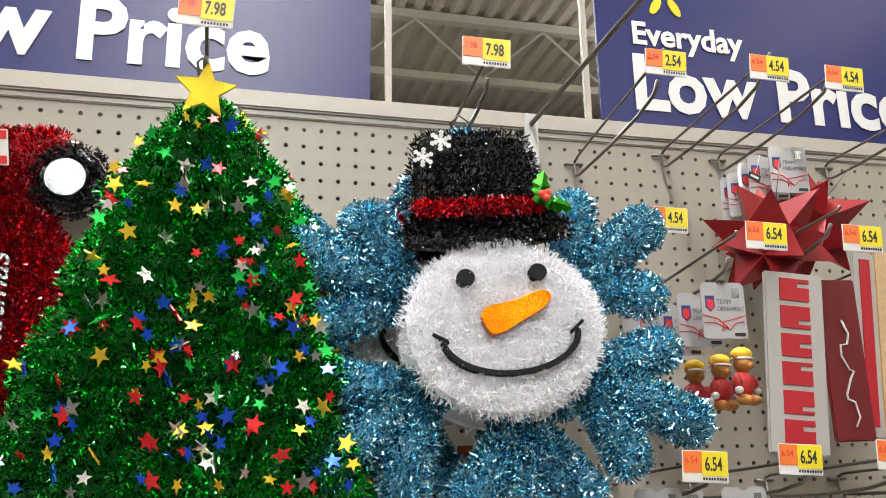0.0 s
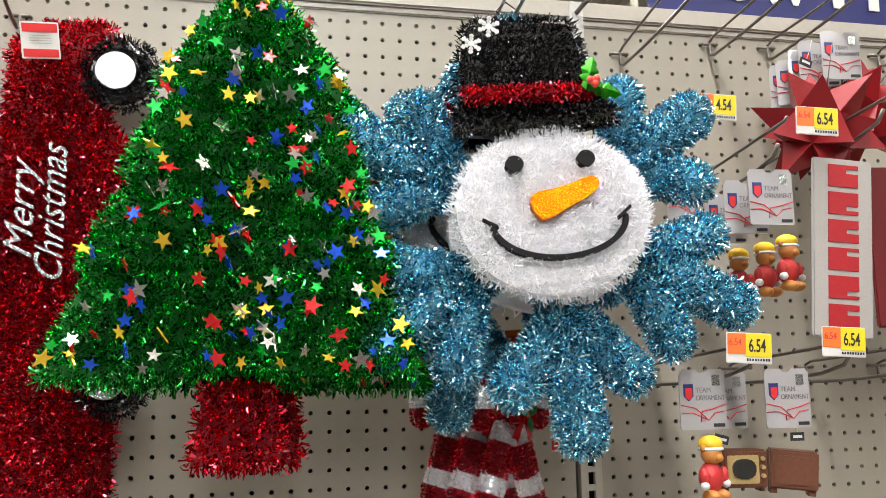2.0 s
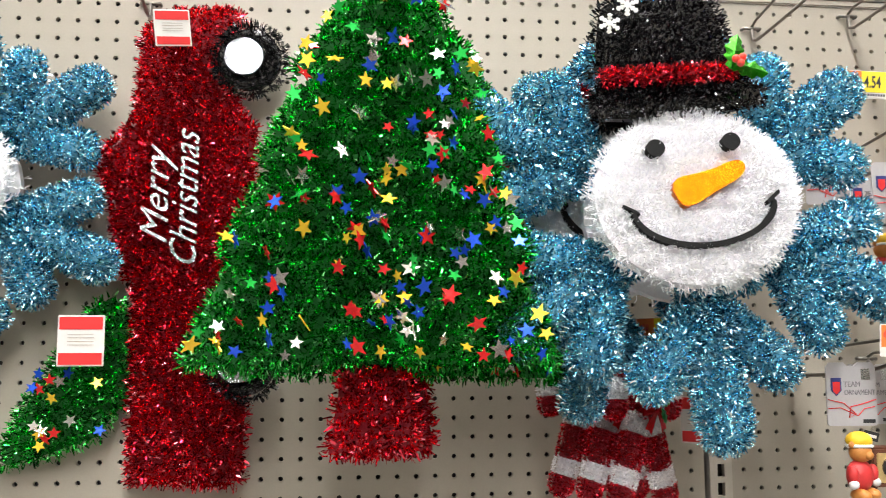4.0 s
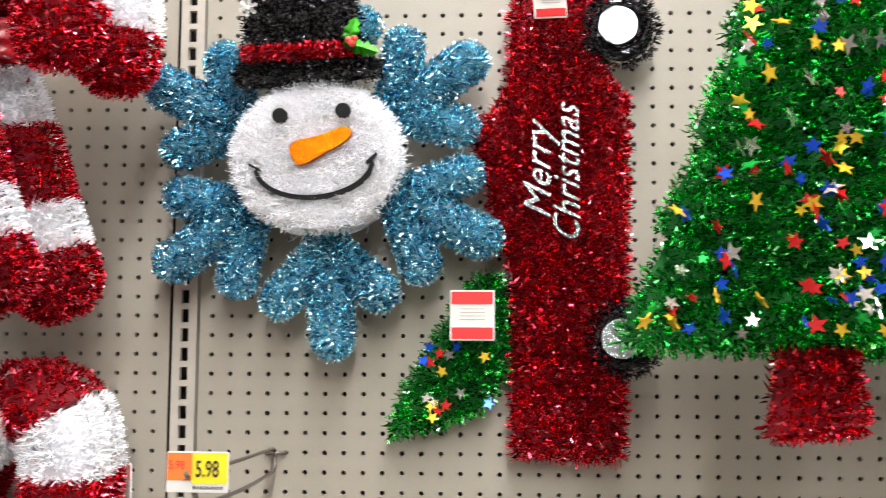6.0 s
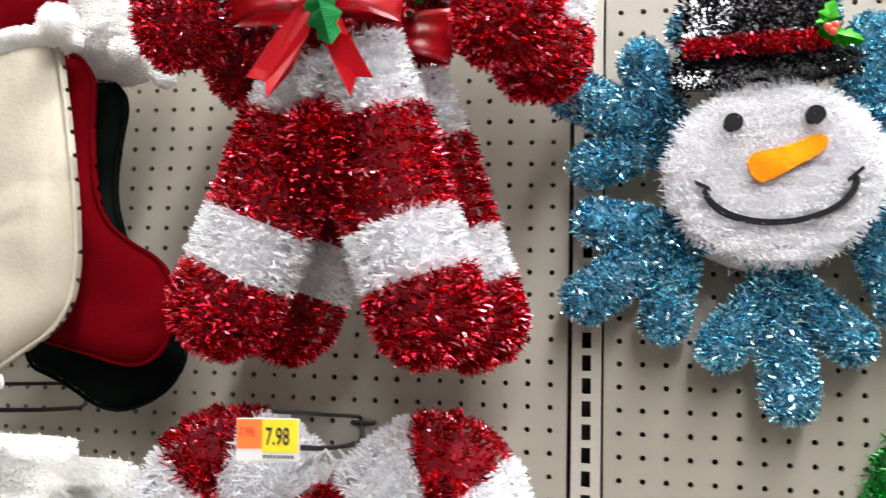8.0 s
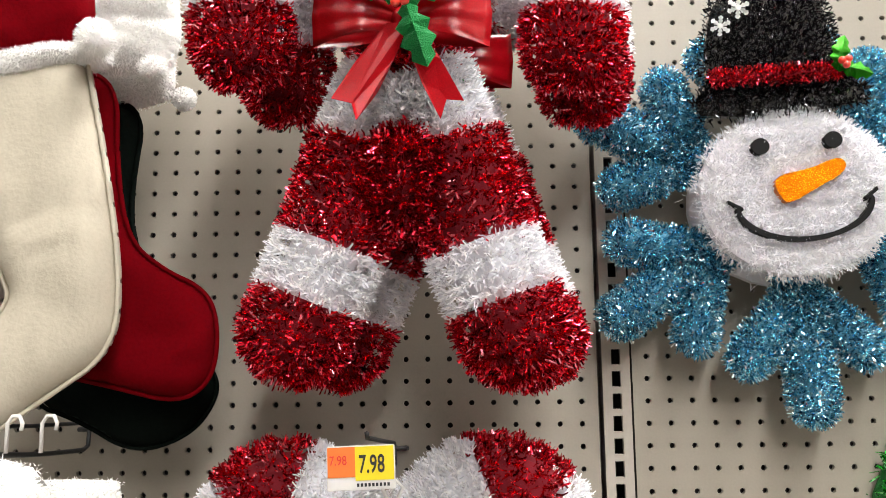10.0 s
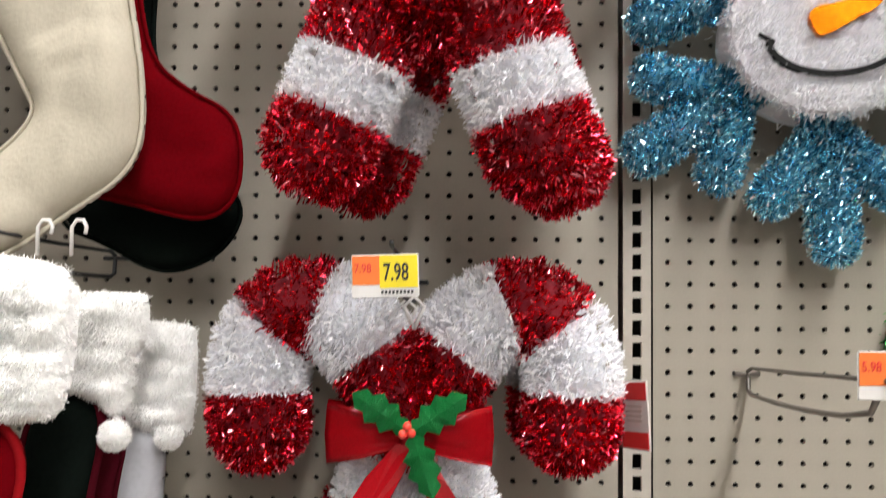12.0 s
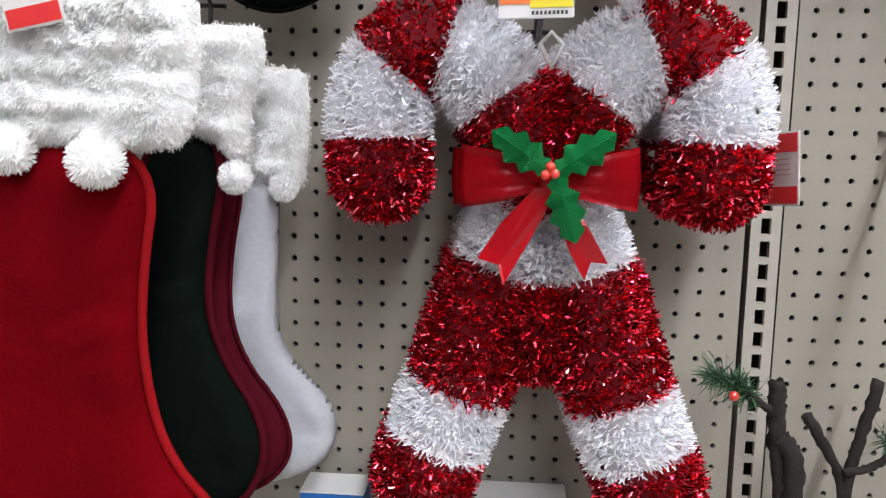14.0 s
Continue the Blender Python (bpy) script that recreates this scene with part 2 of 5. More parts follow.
def wire_mesh(points, r, sides=6):
    """A round wire along points: vertices and faces."""
    pts = [Vector(p) for p in points]
    verts, faces = [], []
    up = None
    for k, p in enumerate(pts):
        t = (pts[min(k + 1, len(pts) - 1)] - pts[max(k - 1, 0)]).normalized()
        if up is None:
            up = t.orthogonal().normalized()
        up = (up - t * up.dot(t)).normalized()
        side = t.cross(up)
        for s in range(sides):
            a = 2 * math.pi * s / sides
            verts.append(p + r * (math.cos(a) * up + math.sin(a) * side))
        if k:
            b = (k - 1) * sides
            faces += [(b + s, b + (s + 1) % sides, b + sides + (s + 1) % sides, b + sides + s) for s in range(sides)]
    faces += [tuple(range(sides))[::-1], tuple(range(len(verts) - sides, len(verts)))]
    return verts, faces


def wire(name, points, r, mat, parent=None, label="", sides=6):
    return mesh_object(name, *wire_mesh(points, r, sides), mat, parent, label, smooth=True)


def lettering(name, text, size, mat, parent, at, turn=0.0, shear=0.0, depth=0.0012, bold=0.0, align="LEFT", squeeze=1.0):
    """Raised words in the x-z plane that face -y."""
    cu = bpy.data.curves.new(name, "FONT")
    cu.body, cu.size, cu.shear, cu.extrude, cu.offset, cu.align_x = text, size, shear, depth / 2, bold, align
    cu.resolution_u = 3
    tmp = bpy.data.objects.new(name, cu)
    scene.collection.objects.link(tmp)
    me = bpy.data.meshes.new_from_object(tmp.evaluated_get(bpy.context.evaluated_depsgraph_get()))
    bpy.data.objects.remove(tmp)
    bpy.data.curves.remove(cu)
    me.name = name
    me.transform(Matrix.Translation(at) @ pose(0, 0, 0, 0, turn, 0) @ pose(0, 0, 0, 90) @ Matrix.Diagonal((squeeze, 1, 1, 1)))
    me.materials.clear()
    me.materials.append(mat)
    ob = new(name, me)
    ob.parent = parent
    return ob


# ---- tinsel ----


def unit(a):
    return a / np.maximum(np.linalg.norm(a, axis=1, keepdims=True), 1e-9)


def blades(p, d, length, width, rng, curl=0.35):
    """Thin curled foil blades from points p along directions d: two faces each, turned against each other."""
    n = len(p)
    side = unit(np.cross(d, rng.normal(size=(n, 3)))) * (width * rng.uniform(0.7, 1.3, (n, 1)) / 2)
    reach = length * rng.uniform(0.55, 1.15, (n, 1))
    if not curl:
        tip = p + d * reach
        return np.stack([p - side, p + side, tip + side * 0.8, tip - side * 0.8], 1).reshape(-1, 3), np.arange(4 * n).reshape(n, 4)
    bend = rng.normal(size=(n, 3)) * curl
    mid = p + d * reach * 0.5
    tip = mid + unit(d + bend) * reach * 0.5
    turned = unit(side + np.cross(d, side) * rng.normal(size=(n, 1)) * curl * 1.6) * np.linalg.norm(side, axis=1, keepdims=True) * 0.75
    v = np.stack([p - side, p + side, mid - side, mid + side, tip - turned, tip + turned], 1).reshape(-1, 3)
    k = 6 * np.arange(n)[:, None]
    f = np.concatenate([k + [0, 1, 3, 2], k + [2, 3, 5, 4]], 1).reshape(-1, 4)
    return v, f


def joined(*bits):
    vs, fs, k = [], [], 0
    for v, f in bits:
        v = np.asarray([tuple(q) for q in v], float) if not isinstance(v, np.ndarray) else v
        vs.append(v)
        fs += (f + k).tolist() if isinstance(f, np.ndarray) else [[int(i) + k for i in face] for face in f]
        k += len(v)
    return np.concatenate(vs), fs


def edge_distance(poly, q):
    """Distance of points q to an outline, the way to its nearest point, and whether they lie inside."""
    a = np.array(poly, float)
    b = np.roll(a, -1, 0)
    best = np.full(len(q), 1e9)
    way = np.zeros_like(q)
    inside = np.zeros(len(q), bool)
    for s, e in zip(a, b):
        w = e - s
        t = np.clip(((q - s) @ w) / max(w @ w, 1e-12), 0, 1)[:, None]
        near = s + t * w - q
        dist = np.linalg.norm(near, axis=1)
        hit = dist < best
        best[hit], way[hit] = dist[hit], near[hit]
        with np.errstate(divide="ignore", invalid="ignore"):
            cross = ((s[1] > q[:, 1]) != (e[1] > q[:, 1])) & (q[:, 0] < (e[0] - s[0]) * (q[:, 1] - s[1]) / (e[1] - s[1] + 1e-12) + s[0])
        inside ^= cross
    return best, unit(way), inside


def tinsel_pad(poly, depth, y, n_per_m2, length, width, rng, rows=0.0, spread=0.5, edge=0.03, core=0.6, ridge=0.25, groove=()):
    """A flat shape wound with tinsel rows: blades over a padded front, on a flat core; y is its back."""
    a = np.array(poly, float)
    lo, hi = a.min(0), a.max(0)
    n = int(n_per_m2 * np.prod(hi - lo))
    q = rng.uniform(lo, hi, (n, 2))
    dist, way, inside = edge_distance(poly, q)
    q, dist, way = q[inside], dist[inside], way[inside]
    c = 1 - np.minimum(dist / edge, 1)
    h = depth * np.sqrt(1 - c ** 2)
    if rows:
        phase = (q[:, 1] / rows) % 1.0
        h -= depth * ridge * (2 * np.abs(phase - 0.5)) ** 2
        lift = (phase - 0.5) * 1.5
        h -= depth * ridge * 0.5 * (1 + np.sin(q[:, 0] * 95 + 2.1 * np.sin(q[:, 1] * 60))) * (core < 0.3)
    else:
        lift = np.zeros(len(q))
    for x0, z0, z1, w in groove:
        h -= depth * 0.6 * np.exp(-((q[:, 0] - x0) / w) ** 2) * ((q[:, 1] > z0) & (q[:, 1] < z1))
    p = np.stack([q[:, 0], y - h * 0.9, q[:, 1]], 1)
    d = np.stack([way[:, 0] * c, -np.sqrt(1 - c ** 2) - 0.15, way[:, 1] * c + lift], 1) + rng.normal(size=(len(q), 3)) * spread
    d[:, 1] = np.minimum(d[:, 1], 0.15)
    bits = [blades(p, unit(d), length, width, rng)]
    m = len(a)
    mid = a.mean(0)
    shrunk = a + unit(mid - a) * 0.004
    cv = np.concatenate([np.stack([shrunk[:, 0], np.full(m, y - depth * core), shrunk[:, 1]], 1), np.stack([shrunk[:, 0], np.full(m, y), shrunk[:, 1]], 1)])
    cf = [tuple(range(m)), tuple(range(2 * m - 1, m - 1, -1))] + [(k, (k + 1) % m, m + (k + 1) % m, m + k) for k in range(m)]
    return joined((cv, cf), *bits)


def tinsel_tube(path, r, n_per_m, length, width, rng, flat=1.0, spread=0.55, cap0=True, cap1=True, rows=0.0):
    """Blades round a padded tube along path (points in x, y, z), with its core; flat: its depth over its width."""
    pts = np.array([tuple(p) for p in path])
    seg = np.linalg.norm(np.diff(pts, axis=0), axis=1)
    s_at = np.concatenate([[0], np.cumsum(seg)])
    total = s_at[-1]
    lo, hi = (-r if cap0 else 0.0), total + (r if cap1 else 0.0)
    n = int(n_per_m * (hi - lo))
    s = rng.uniform(lo, hi, n)
    if rows:
        s = np.where(rng.uniform(size=n) < 0.7, (np.floor(s / rows) + 0.5) * rows + rng.normal(size=n) * rows * 0.16, s)
        s = np.clip(s, lo, hi)
    sc = np.clip(s, 0, total)
    c = np.stack([np.interp(sc, s_at, pts[:, k]) for k in range(3)], 1)
    e = 1e-3
    t = unit(np.stack([np.interp(np.clip(sc + e, 0, total), s_at, pts[:, k]) - np.interp(np.clip(sc - e, 0, total), s_at, pts[:, k]) for k in range(3)], 1))
    over = (s - sc) / r
    ring = np.sqrt(np.maximum(1 - over ** 2, 0))[:, None]
    ang = rng.uniform(-0.6, math.pi + 0.6, n)[:, None]
    side = unit(np.cross(t, np.tile([0.0, 1.0, 0.0], (n, 1))))
    front = np.tile([0.0, -1.0, 0.0], (n, 1))
    normal = unit(ring * (np.cos(ang) * side + np.sin(ang) * front) + over[:, None] * t)
    p = c + r * 0.82 * (ring * (np.cos(ang) * side + flat * np.sin(ang) * front) + over[:, None] * t)
    d = unit(normal + rng.normal(size=(n, 3)) * spread)
    bits = [blades(p, d, length, width, rng)]
    # the core
    steps = max(6, int(total / 0.012))
    ss = np.linspace(0, total, steps)
    cc = np.stack([np.interp(ss, s_at, pts[:, k]) for k in range(3)], 1)
    tt = unit(np.gradient(cc, axis=0))
    caps = [(-0.8, 0.45), (-0.4, 0.8)] if cap0 else []
    capb = [(0.4, 0.8), (0.8, 0.45)] if cap1 else []
    rings = [(cc[0] + tt[0] * r * o, tt[0], k) for o, k in caps] + [(q, w, 0.88) for q, w in zip(cc, tt)] + [(cc[-1] + tt[-1] * r * o, tt[-1], k) for o, k in capb]
    cv, cf, m = [], [], 12
    for k, (q, w, sz) in enumerate(rings):
        sd = np.cross(w, [0, 1.0, 0])
        sd = sd / np.linalg.norm(sd)
        for j in range(m):
            a = 2 * math.pi * j / m
            cv.append(q + r * sz * 0.74 * (math.cos(a) * sd + flat * math.sin(a) * np.array([0, -1.0, 0])))
        if k:
            b = (k - 1) * m
            cf += [(b + j, b + (j + 1) % m, b + m + (j + 1) % m, b + m + j) for j in range(m)]
    cf += [tuple(range(m))[::-1], tuple(range(len(cv) - m, len(cv)))]
    return joined((np.array(cv), cf), *bits)


# ---- the setting ----
PITCH = 0.0254
ROW0 = 1.5          # height of a row of holes
TOP_ROW, LOW_ROW = -22, 24
PANELS = [("wall_left", -45, -3), ("wall_middle", 0, 45), ("wall_right", 48, 93)]
HOLE = 0.0033


def pegboard(name, c0, c1):
    """A steel panel with real holes: each cell is a square ring round an eight-sided hole, with the hole's rim."""
    verts, faces = [], []
    q = PITCH / 2
    for c in range(c0, c1 + 1):
        x0, x1 = -q, q
        if c == c0:
            x0 = -0.017
        if c == c1:
            x1 = 0.019
        for v in range(TOP_ROW, LOW_ROW + 1):
            cx, cz = c * PITCH, ROW0 - v * PITCH
            k = len(verts)
            outer = [(x1, 0), (x1, q), (0, q), (x0, q), (x0, 0), (x0, -q), (0, -q), (x1, -q)]
            verts += [(cx + a, 0, cz + b) for a, b in outer]
            ring = [(HOLE * math.cos(math.pi * j / 4), HOLE * math.sin(math.pi * j / 4)) for j in range(8)]
            verts += [(cx + a, 0, cz + b) for a, b in ring] + [(cx + a, 0.006, cz + b) for a, b in ring]
            for j in range(8):
                i = (j + 1) % 8
                faces.append((k + j, k + 8 + j, k + 8 + i, k + i))
                faces.append((k + 8 + j, k + 16 + j, k + 16 + i, k + 8 + i))
    ob = mesh_object(name, verts, faces, BOARD, weld=True)
    return tagged(ob, "beige painted steel pegboard panel with rows of small holes", "wall", kind="structure")


for name, c0, c1 in PANELS:
    pegboard(name, c0, c1)
    xa, xb = c0 * PITCH - 0.017, c1 * PITCH + 0.019
    zt, zb = ROW0 - TOP_ROW * PITCH + PITCH / 2, ROW0 - LOW_ROW * PITCH - PITCH / 2
    bm = box_bm(xa, xb, 0, 0.006, zt, 2.084)
    box_bm(xa, xb, 0, 0.006, 0.2, zb, bm=bm)
    tagged(part("wall_edge", bm, BOARD), "plain beige rim of the pegboard panel", "wall", kind="structure")
# Sheet added behind the holes, painted near-black for the shade inside.
tagged(part("hollow_shade_sheet", box_bm(-1.6, 2.8, 0.045, 0.06, 0.0, 2.07), DARK), "added dark sheet painted as the shade in the hollow behind the pegboard", "wall", kind="structure")

# the top rail above the panels
bm = box_bm(-1.6, 2.8, -0.010, 0.03, 2.084, 2.112, 0.003)
box_bm(-1.6, 2.8, -0.004, 0.02, 2.074, 2.085, 0.002, bm)
tagged(part("trim", bm, STEEL_PAINT), "beige rolled steel rail along the top of the pegboard", "rail", kind="structure")


def upright(x):
    """A slotted post between two panels, with its slots cut through."""
    verts, faces = [], []
    w, s, hs = 0.016, 0.0052, 0.0088
    for v in range(TOP_ROW - 1, LOW_ROW + 1):
        cz, k, q = ROW0 - v * PITCH, len(verts), PITCH / 2
        xs, zs = [-w, -s, s, w], [-q, -hs, hs, q]
        verts += [(x + a, -0.004, cz + b) for b in zs for a in xs]
        for r in range(3):
            for c in range(3):
                if (r, c) != (1, 1):
                    i = k + r * 4 + c
                    faces.append((i, i + 1, i + 5, i + 4))
        i = len(verts)
        hole = [(-s, -hs), (s, -hs), (s, hs), (-s, hs)]
        verts += [(x + a, -0.004, cz + b) for a, b in hole] + [(x + a, 0.004, cz + b) for a, b in hole]
        faces += [(i + j, i + (j + 1) % 4, i + 4 + (j + 1) % 4, i + 4 + j) for j in range(4)]
    zt, zb = ROW0 + (1 - TOP_ROW) * PITCH + PITCH / 2, ROW0 - LOW_ROW * PITCH - PITCH / 2
    k = len(verts)
    for a in (-w, w):
        verts += [(x + a, -0.004, zb), (x + a, -0.004, zt), (x + a, 0.03, zt), (x + a, 0.03, zb)]
    faces += [(k, k + 1, k + 2, k + 3), (k + 4, k + 5, k + 6, k + 7)]
    post = mesh_object("post", verts, faces, STEEL_PAINT, weld=True)
    tagged(post, "beige slotted steel upright between pegboard panels", "upright", kind="structure")
    part("post_foot", box_bm(x - w, x + w, -0.004, 0.03, 0.0, zb), STEEL_PAINT, post)
    return post


upright(-0.036)
upright(1.1845)

tagged(part("base_shelf", box_bm(-1.6, 2.8, -0.46, -0.02, 0.12, 0.16, 0.004), STEEL_PAINT), "beige steel base shelf under the pegboard", "shelf", kind="structure")
tagged(part("kick_plate", box_bm(-1.6, 2.8, -0.44, -0.40, 0.0, 0.118), STEEL_PAINT), "beige steel kick plate of the base shelf", "shelf", kind="structure")
tagged(part("floor", box_bm(-16, 18, -16, 18, -0.1, 0.0), CONCRETE), "polished grey concrete shop floor", "floor", kind="structure")
for name, b in (("wall_north", (-16, 18, 18, 18.2)), ("wall_south", (-16, 18, -16.2, -16)), ("wall_west", (-16.2, -16, -16, 18)), ("wall_east", (18, 18.2, -16, 18))):
    tagged(part(name, box_bm(*b, 0, 5.6), WALL_PAINT), "plain beige painted shop wall", "wall", kind="structure")
# Out of view; its dark colour deepens what the tinsel reflects.
tagged(part("unseen_display", box_bm(-3.0, 4.2, -3.1, -2.9, 0.0, 1.6, 0.01), DISPLAY), "unseen plain display back across the aisle, darkened for the tinsel reflections", "display", kind="structure")

# roof deck: one ribbed sheet
verts, faces = [], []
rib = [(0.0, 0.0), (0.05, 0.0), (0.07, 0.045), (0.13, 0.045), (0.15, 0.0)]
k = 0
x = -16.0
while x < 18.0:
    for dx, dz in rib[:-1]:
        verts += [(x + dx, -16, 5.2 + dz), (x + dx, 18, 5.2 + dz)]
    x += 0.15
faces = [(2 * i, 2 * i + 2, 2 * i + 3, 2 * i + 1) for i in range(len(verts) // 2 - 1)]
tagged(mesh_object("ceiling", verts, faces, ROOF), "cream ribbed steel roof deck", "ceiling", kind="structure")


def joist(y):
    ob = thing("roof_joist", pose(0, y, 4.6), "cream open-web steel roof joist", "joist", "roof joists", "structure")
    part("top_chord", box_bm(-16, 18, -0.04, 0.04, 0.52, 0.59), JOIST, ob)
    part("bottom_chord", box_bm(-16, 18, -0.03, 0.03, 0.0, 0.06), JOIST, ob)
    zig = []
    x, up = -16.0, False
    while x <= 18:
        zig.append((x, 0, 0.53 if up else 0.05))
        x, up = x + 0.55, not up
    wire("web", zig, 0.016, JOIST, ob)
    return ob


first = joist(3.2)
for k in range(1, 8):
    copy_thing(first, pose(0, 3.2 + 1.85 * k, 4.6))
for y in (6.5, 11.5):
    tagged(part("beam", box_bm(-16, 18, y - 0.08, y + 0.08, 4.3, 4.58, 0.01), JOIST), "cream steel roof beam", "beam", kind="structure")
for x in LAMP_ROWS:
    lamp = thing("tube_lamp", pose(x, -2.3, 4.4), "long white fluorescent tube fitting under the roof", "lamp", "tube lamps")
    part("housing", box_bm(-0.17, 0.17, -7.0, 7.0, 0.0, 0.05, 0.01), WHITE_INK, lamp)
    for dx in (-0.09, 0.09):
        part("tube", box_bm(dx - 0.019, dx + 0.019, -7.0, 7.0, -0.034, -0.004, 0.008), TUBE, lamp)
    for y in (-6, -4, -2, 0, 2, 4, 6):
        part("hanger_rod", box_bm(-0.004, 0.004, y - 0.004, y + 0.004, 0.05, 0.81), WIRE, lamp)

# ---- signs above the rail ----


def price_sign(x, label):
    ob = thing("header_sign", pose(x, 0.012, 2.114), label, "sign", "header signs")
    part("panel", box_bm(0.0, 0.752, 0.0, 0.006, 0.0, 0.42), BLUE_SIGN, ob)
    lettering("small_lettering", "Everyday", 0.058, WHITE_INK, ob, (0.062, -0.002, 0.150), bold=0.0016)
    lettering("large_lettering", "Low Price", 0.136, WHITE_INK, ob, (0.056, -0.002, 0.034), bold=0.0042, squeeze=0.98)
    for k in range(6):
        a = math.pi * k / 3 + 0.52
        cx, cz = 0.13 + 0.035 * math.sin(a), 0.255 + 0.035 * math.cos(a)
        part("sun_mark", slab([(cx + u * math.cos(a) + w * math.sin(a), cz - u * math.sin(a) + w * math.cos(a)) for u, w in ellipse(0, 0, 0.008, 0.019, 10)], -0.0025, 0.0), YELLOW_INK, ob)
    return ob


price_sign(1.318, "glossy dark blue header sign with white words Everyday Low Price")
price_sign(0.186, "dark blue header sign with white words above the tinsel tree")
for x in (0.968, 1.300):
    tagged(part("sign_post", box_bm(x - 0.005, x + 0.005, 0.02, 0.03, 2.112, 2.75, 0.001), STEEL_PAINT), "thin grey metal post above the rail", "post")

# ---- hooks and price tags ----


def price_tag(m, text, old, orange=0.42, width=0.058, height=0.037):
    ob = thing("price_tag", m, "white price tag with orange and yellow fields reading " + text, "price tag", "price tags")
    w, h = width, height
    part("card", box_bm(-w / 2, w / 2, -0.001, 0.001, -h / 2, h / 2, 0.0008), PAPER, ob)
    xm = -w / 2 + orange * w
    part("orange_field", box_bm(-w / 2 + 0.001, xm, -0.0016, -0.0011, -h / 2 + 0.3 * h, h / 2 - 0.001), ORANGE_INK, ob)
    part("yellow_field", box_bm(xm, w / 2 - 0.001, -0.0017, -0.0011, -h / 2 + 0.22 * h, h / 2 - 0.001), YELLOW_INK, ob)
    lettering("price", text, 0.021, BLACK_INK, ob, (xm + 0.003, -0.0022, -0.004), depth=0.0004, squeeze=0.62 * (w - orange * w) / 0.034, bold=0.0003)
    lettering("old_price", old, 0.011, RED_INK, ob, (-w / 2 + 0.0025, -0.002, 0.003), depth=0.0004, squeeze=0.8)
    for k in range(9):
        part("small_print", box_bm(xm + 0.001 + 0.0032 * k, xm + 0.0032 * k + 0.003, -0.0016, -0.0011, -h / 2 + 0.003, -h / 2 + 0.0058), BLACK_INK, ob)
    return ob


def peg_hook(x, z, reach, rise=0.02, arm=0.0, mat=WIRE, label="grey steel peg hook on the board"):
    """A wire hook with its clip in two holes; arm: height of the upper wire that carries a tag."""
    ob = thing("peg_hook", pose(x, 0, z), label, "peg hook", "peg hooks")
    wire("clip", [(-0.0127, 0.004, 0.0), (-0.0127, -0.006, 0.0), (0.0127, -0.006, 0.0), (0.0127, 0.004, 0.0)], 0.0028, mat, ob)
    pts = [(0, -0.006, 0.002), (0, -0.008, -0.018), (0.0, -0.02, -0.022)]
    pts += [(0, -reach * k / 6, -0.022 + rise * (k / 6) ** 2) for k in range(1, 6)] + [(0, -reach, -0.018 + rise), (0, -reach - 0.012, -0.004 + rise)]
    wire("lower_wire", pts, 0.0026, mat, ob)
    if arm:
        wire("upper_wire", [(0.0, -0.006, 0.003), (0, -0.02, 0.008), (0, -reach * 0.5, arm * 0.55), (0, -reach - 0.03, arm), (0, -reach - 0.034, arm + 0.004)], 0.0022, mat, ob)
    return ob


# ---- snowman with snowflake arms ----


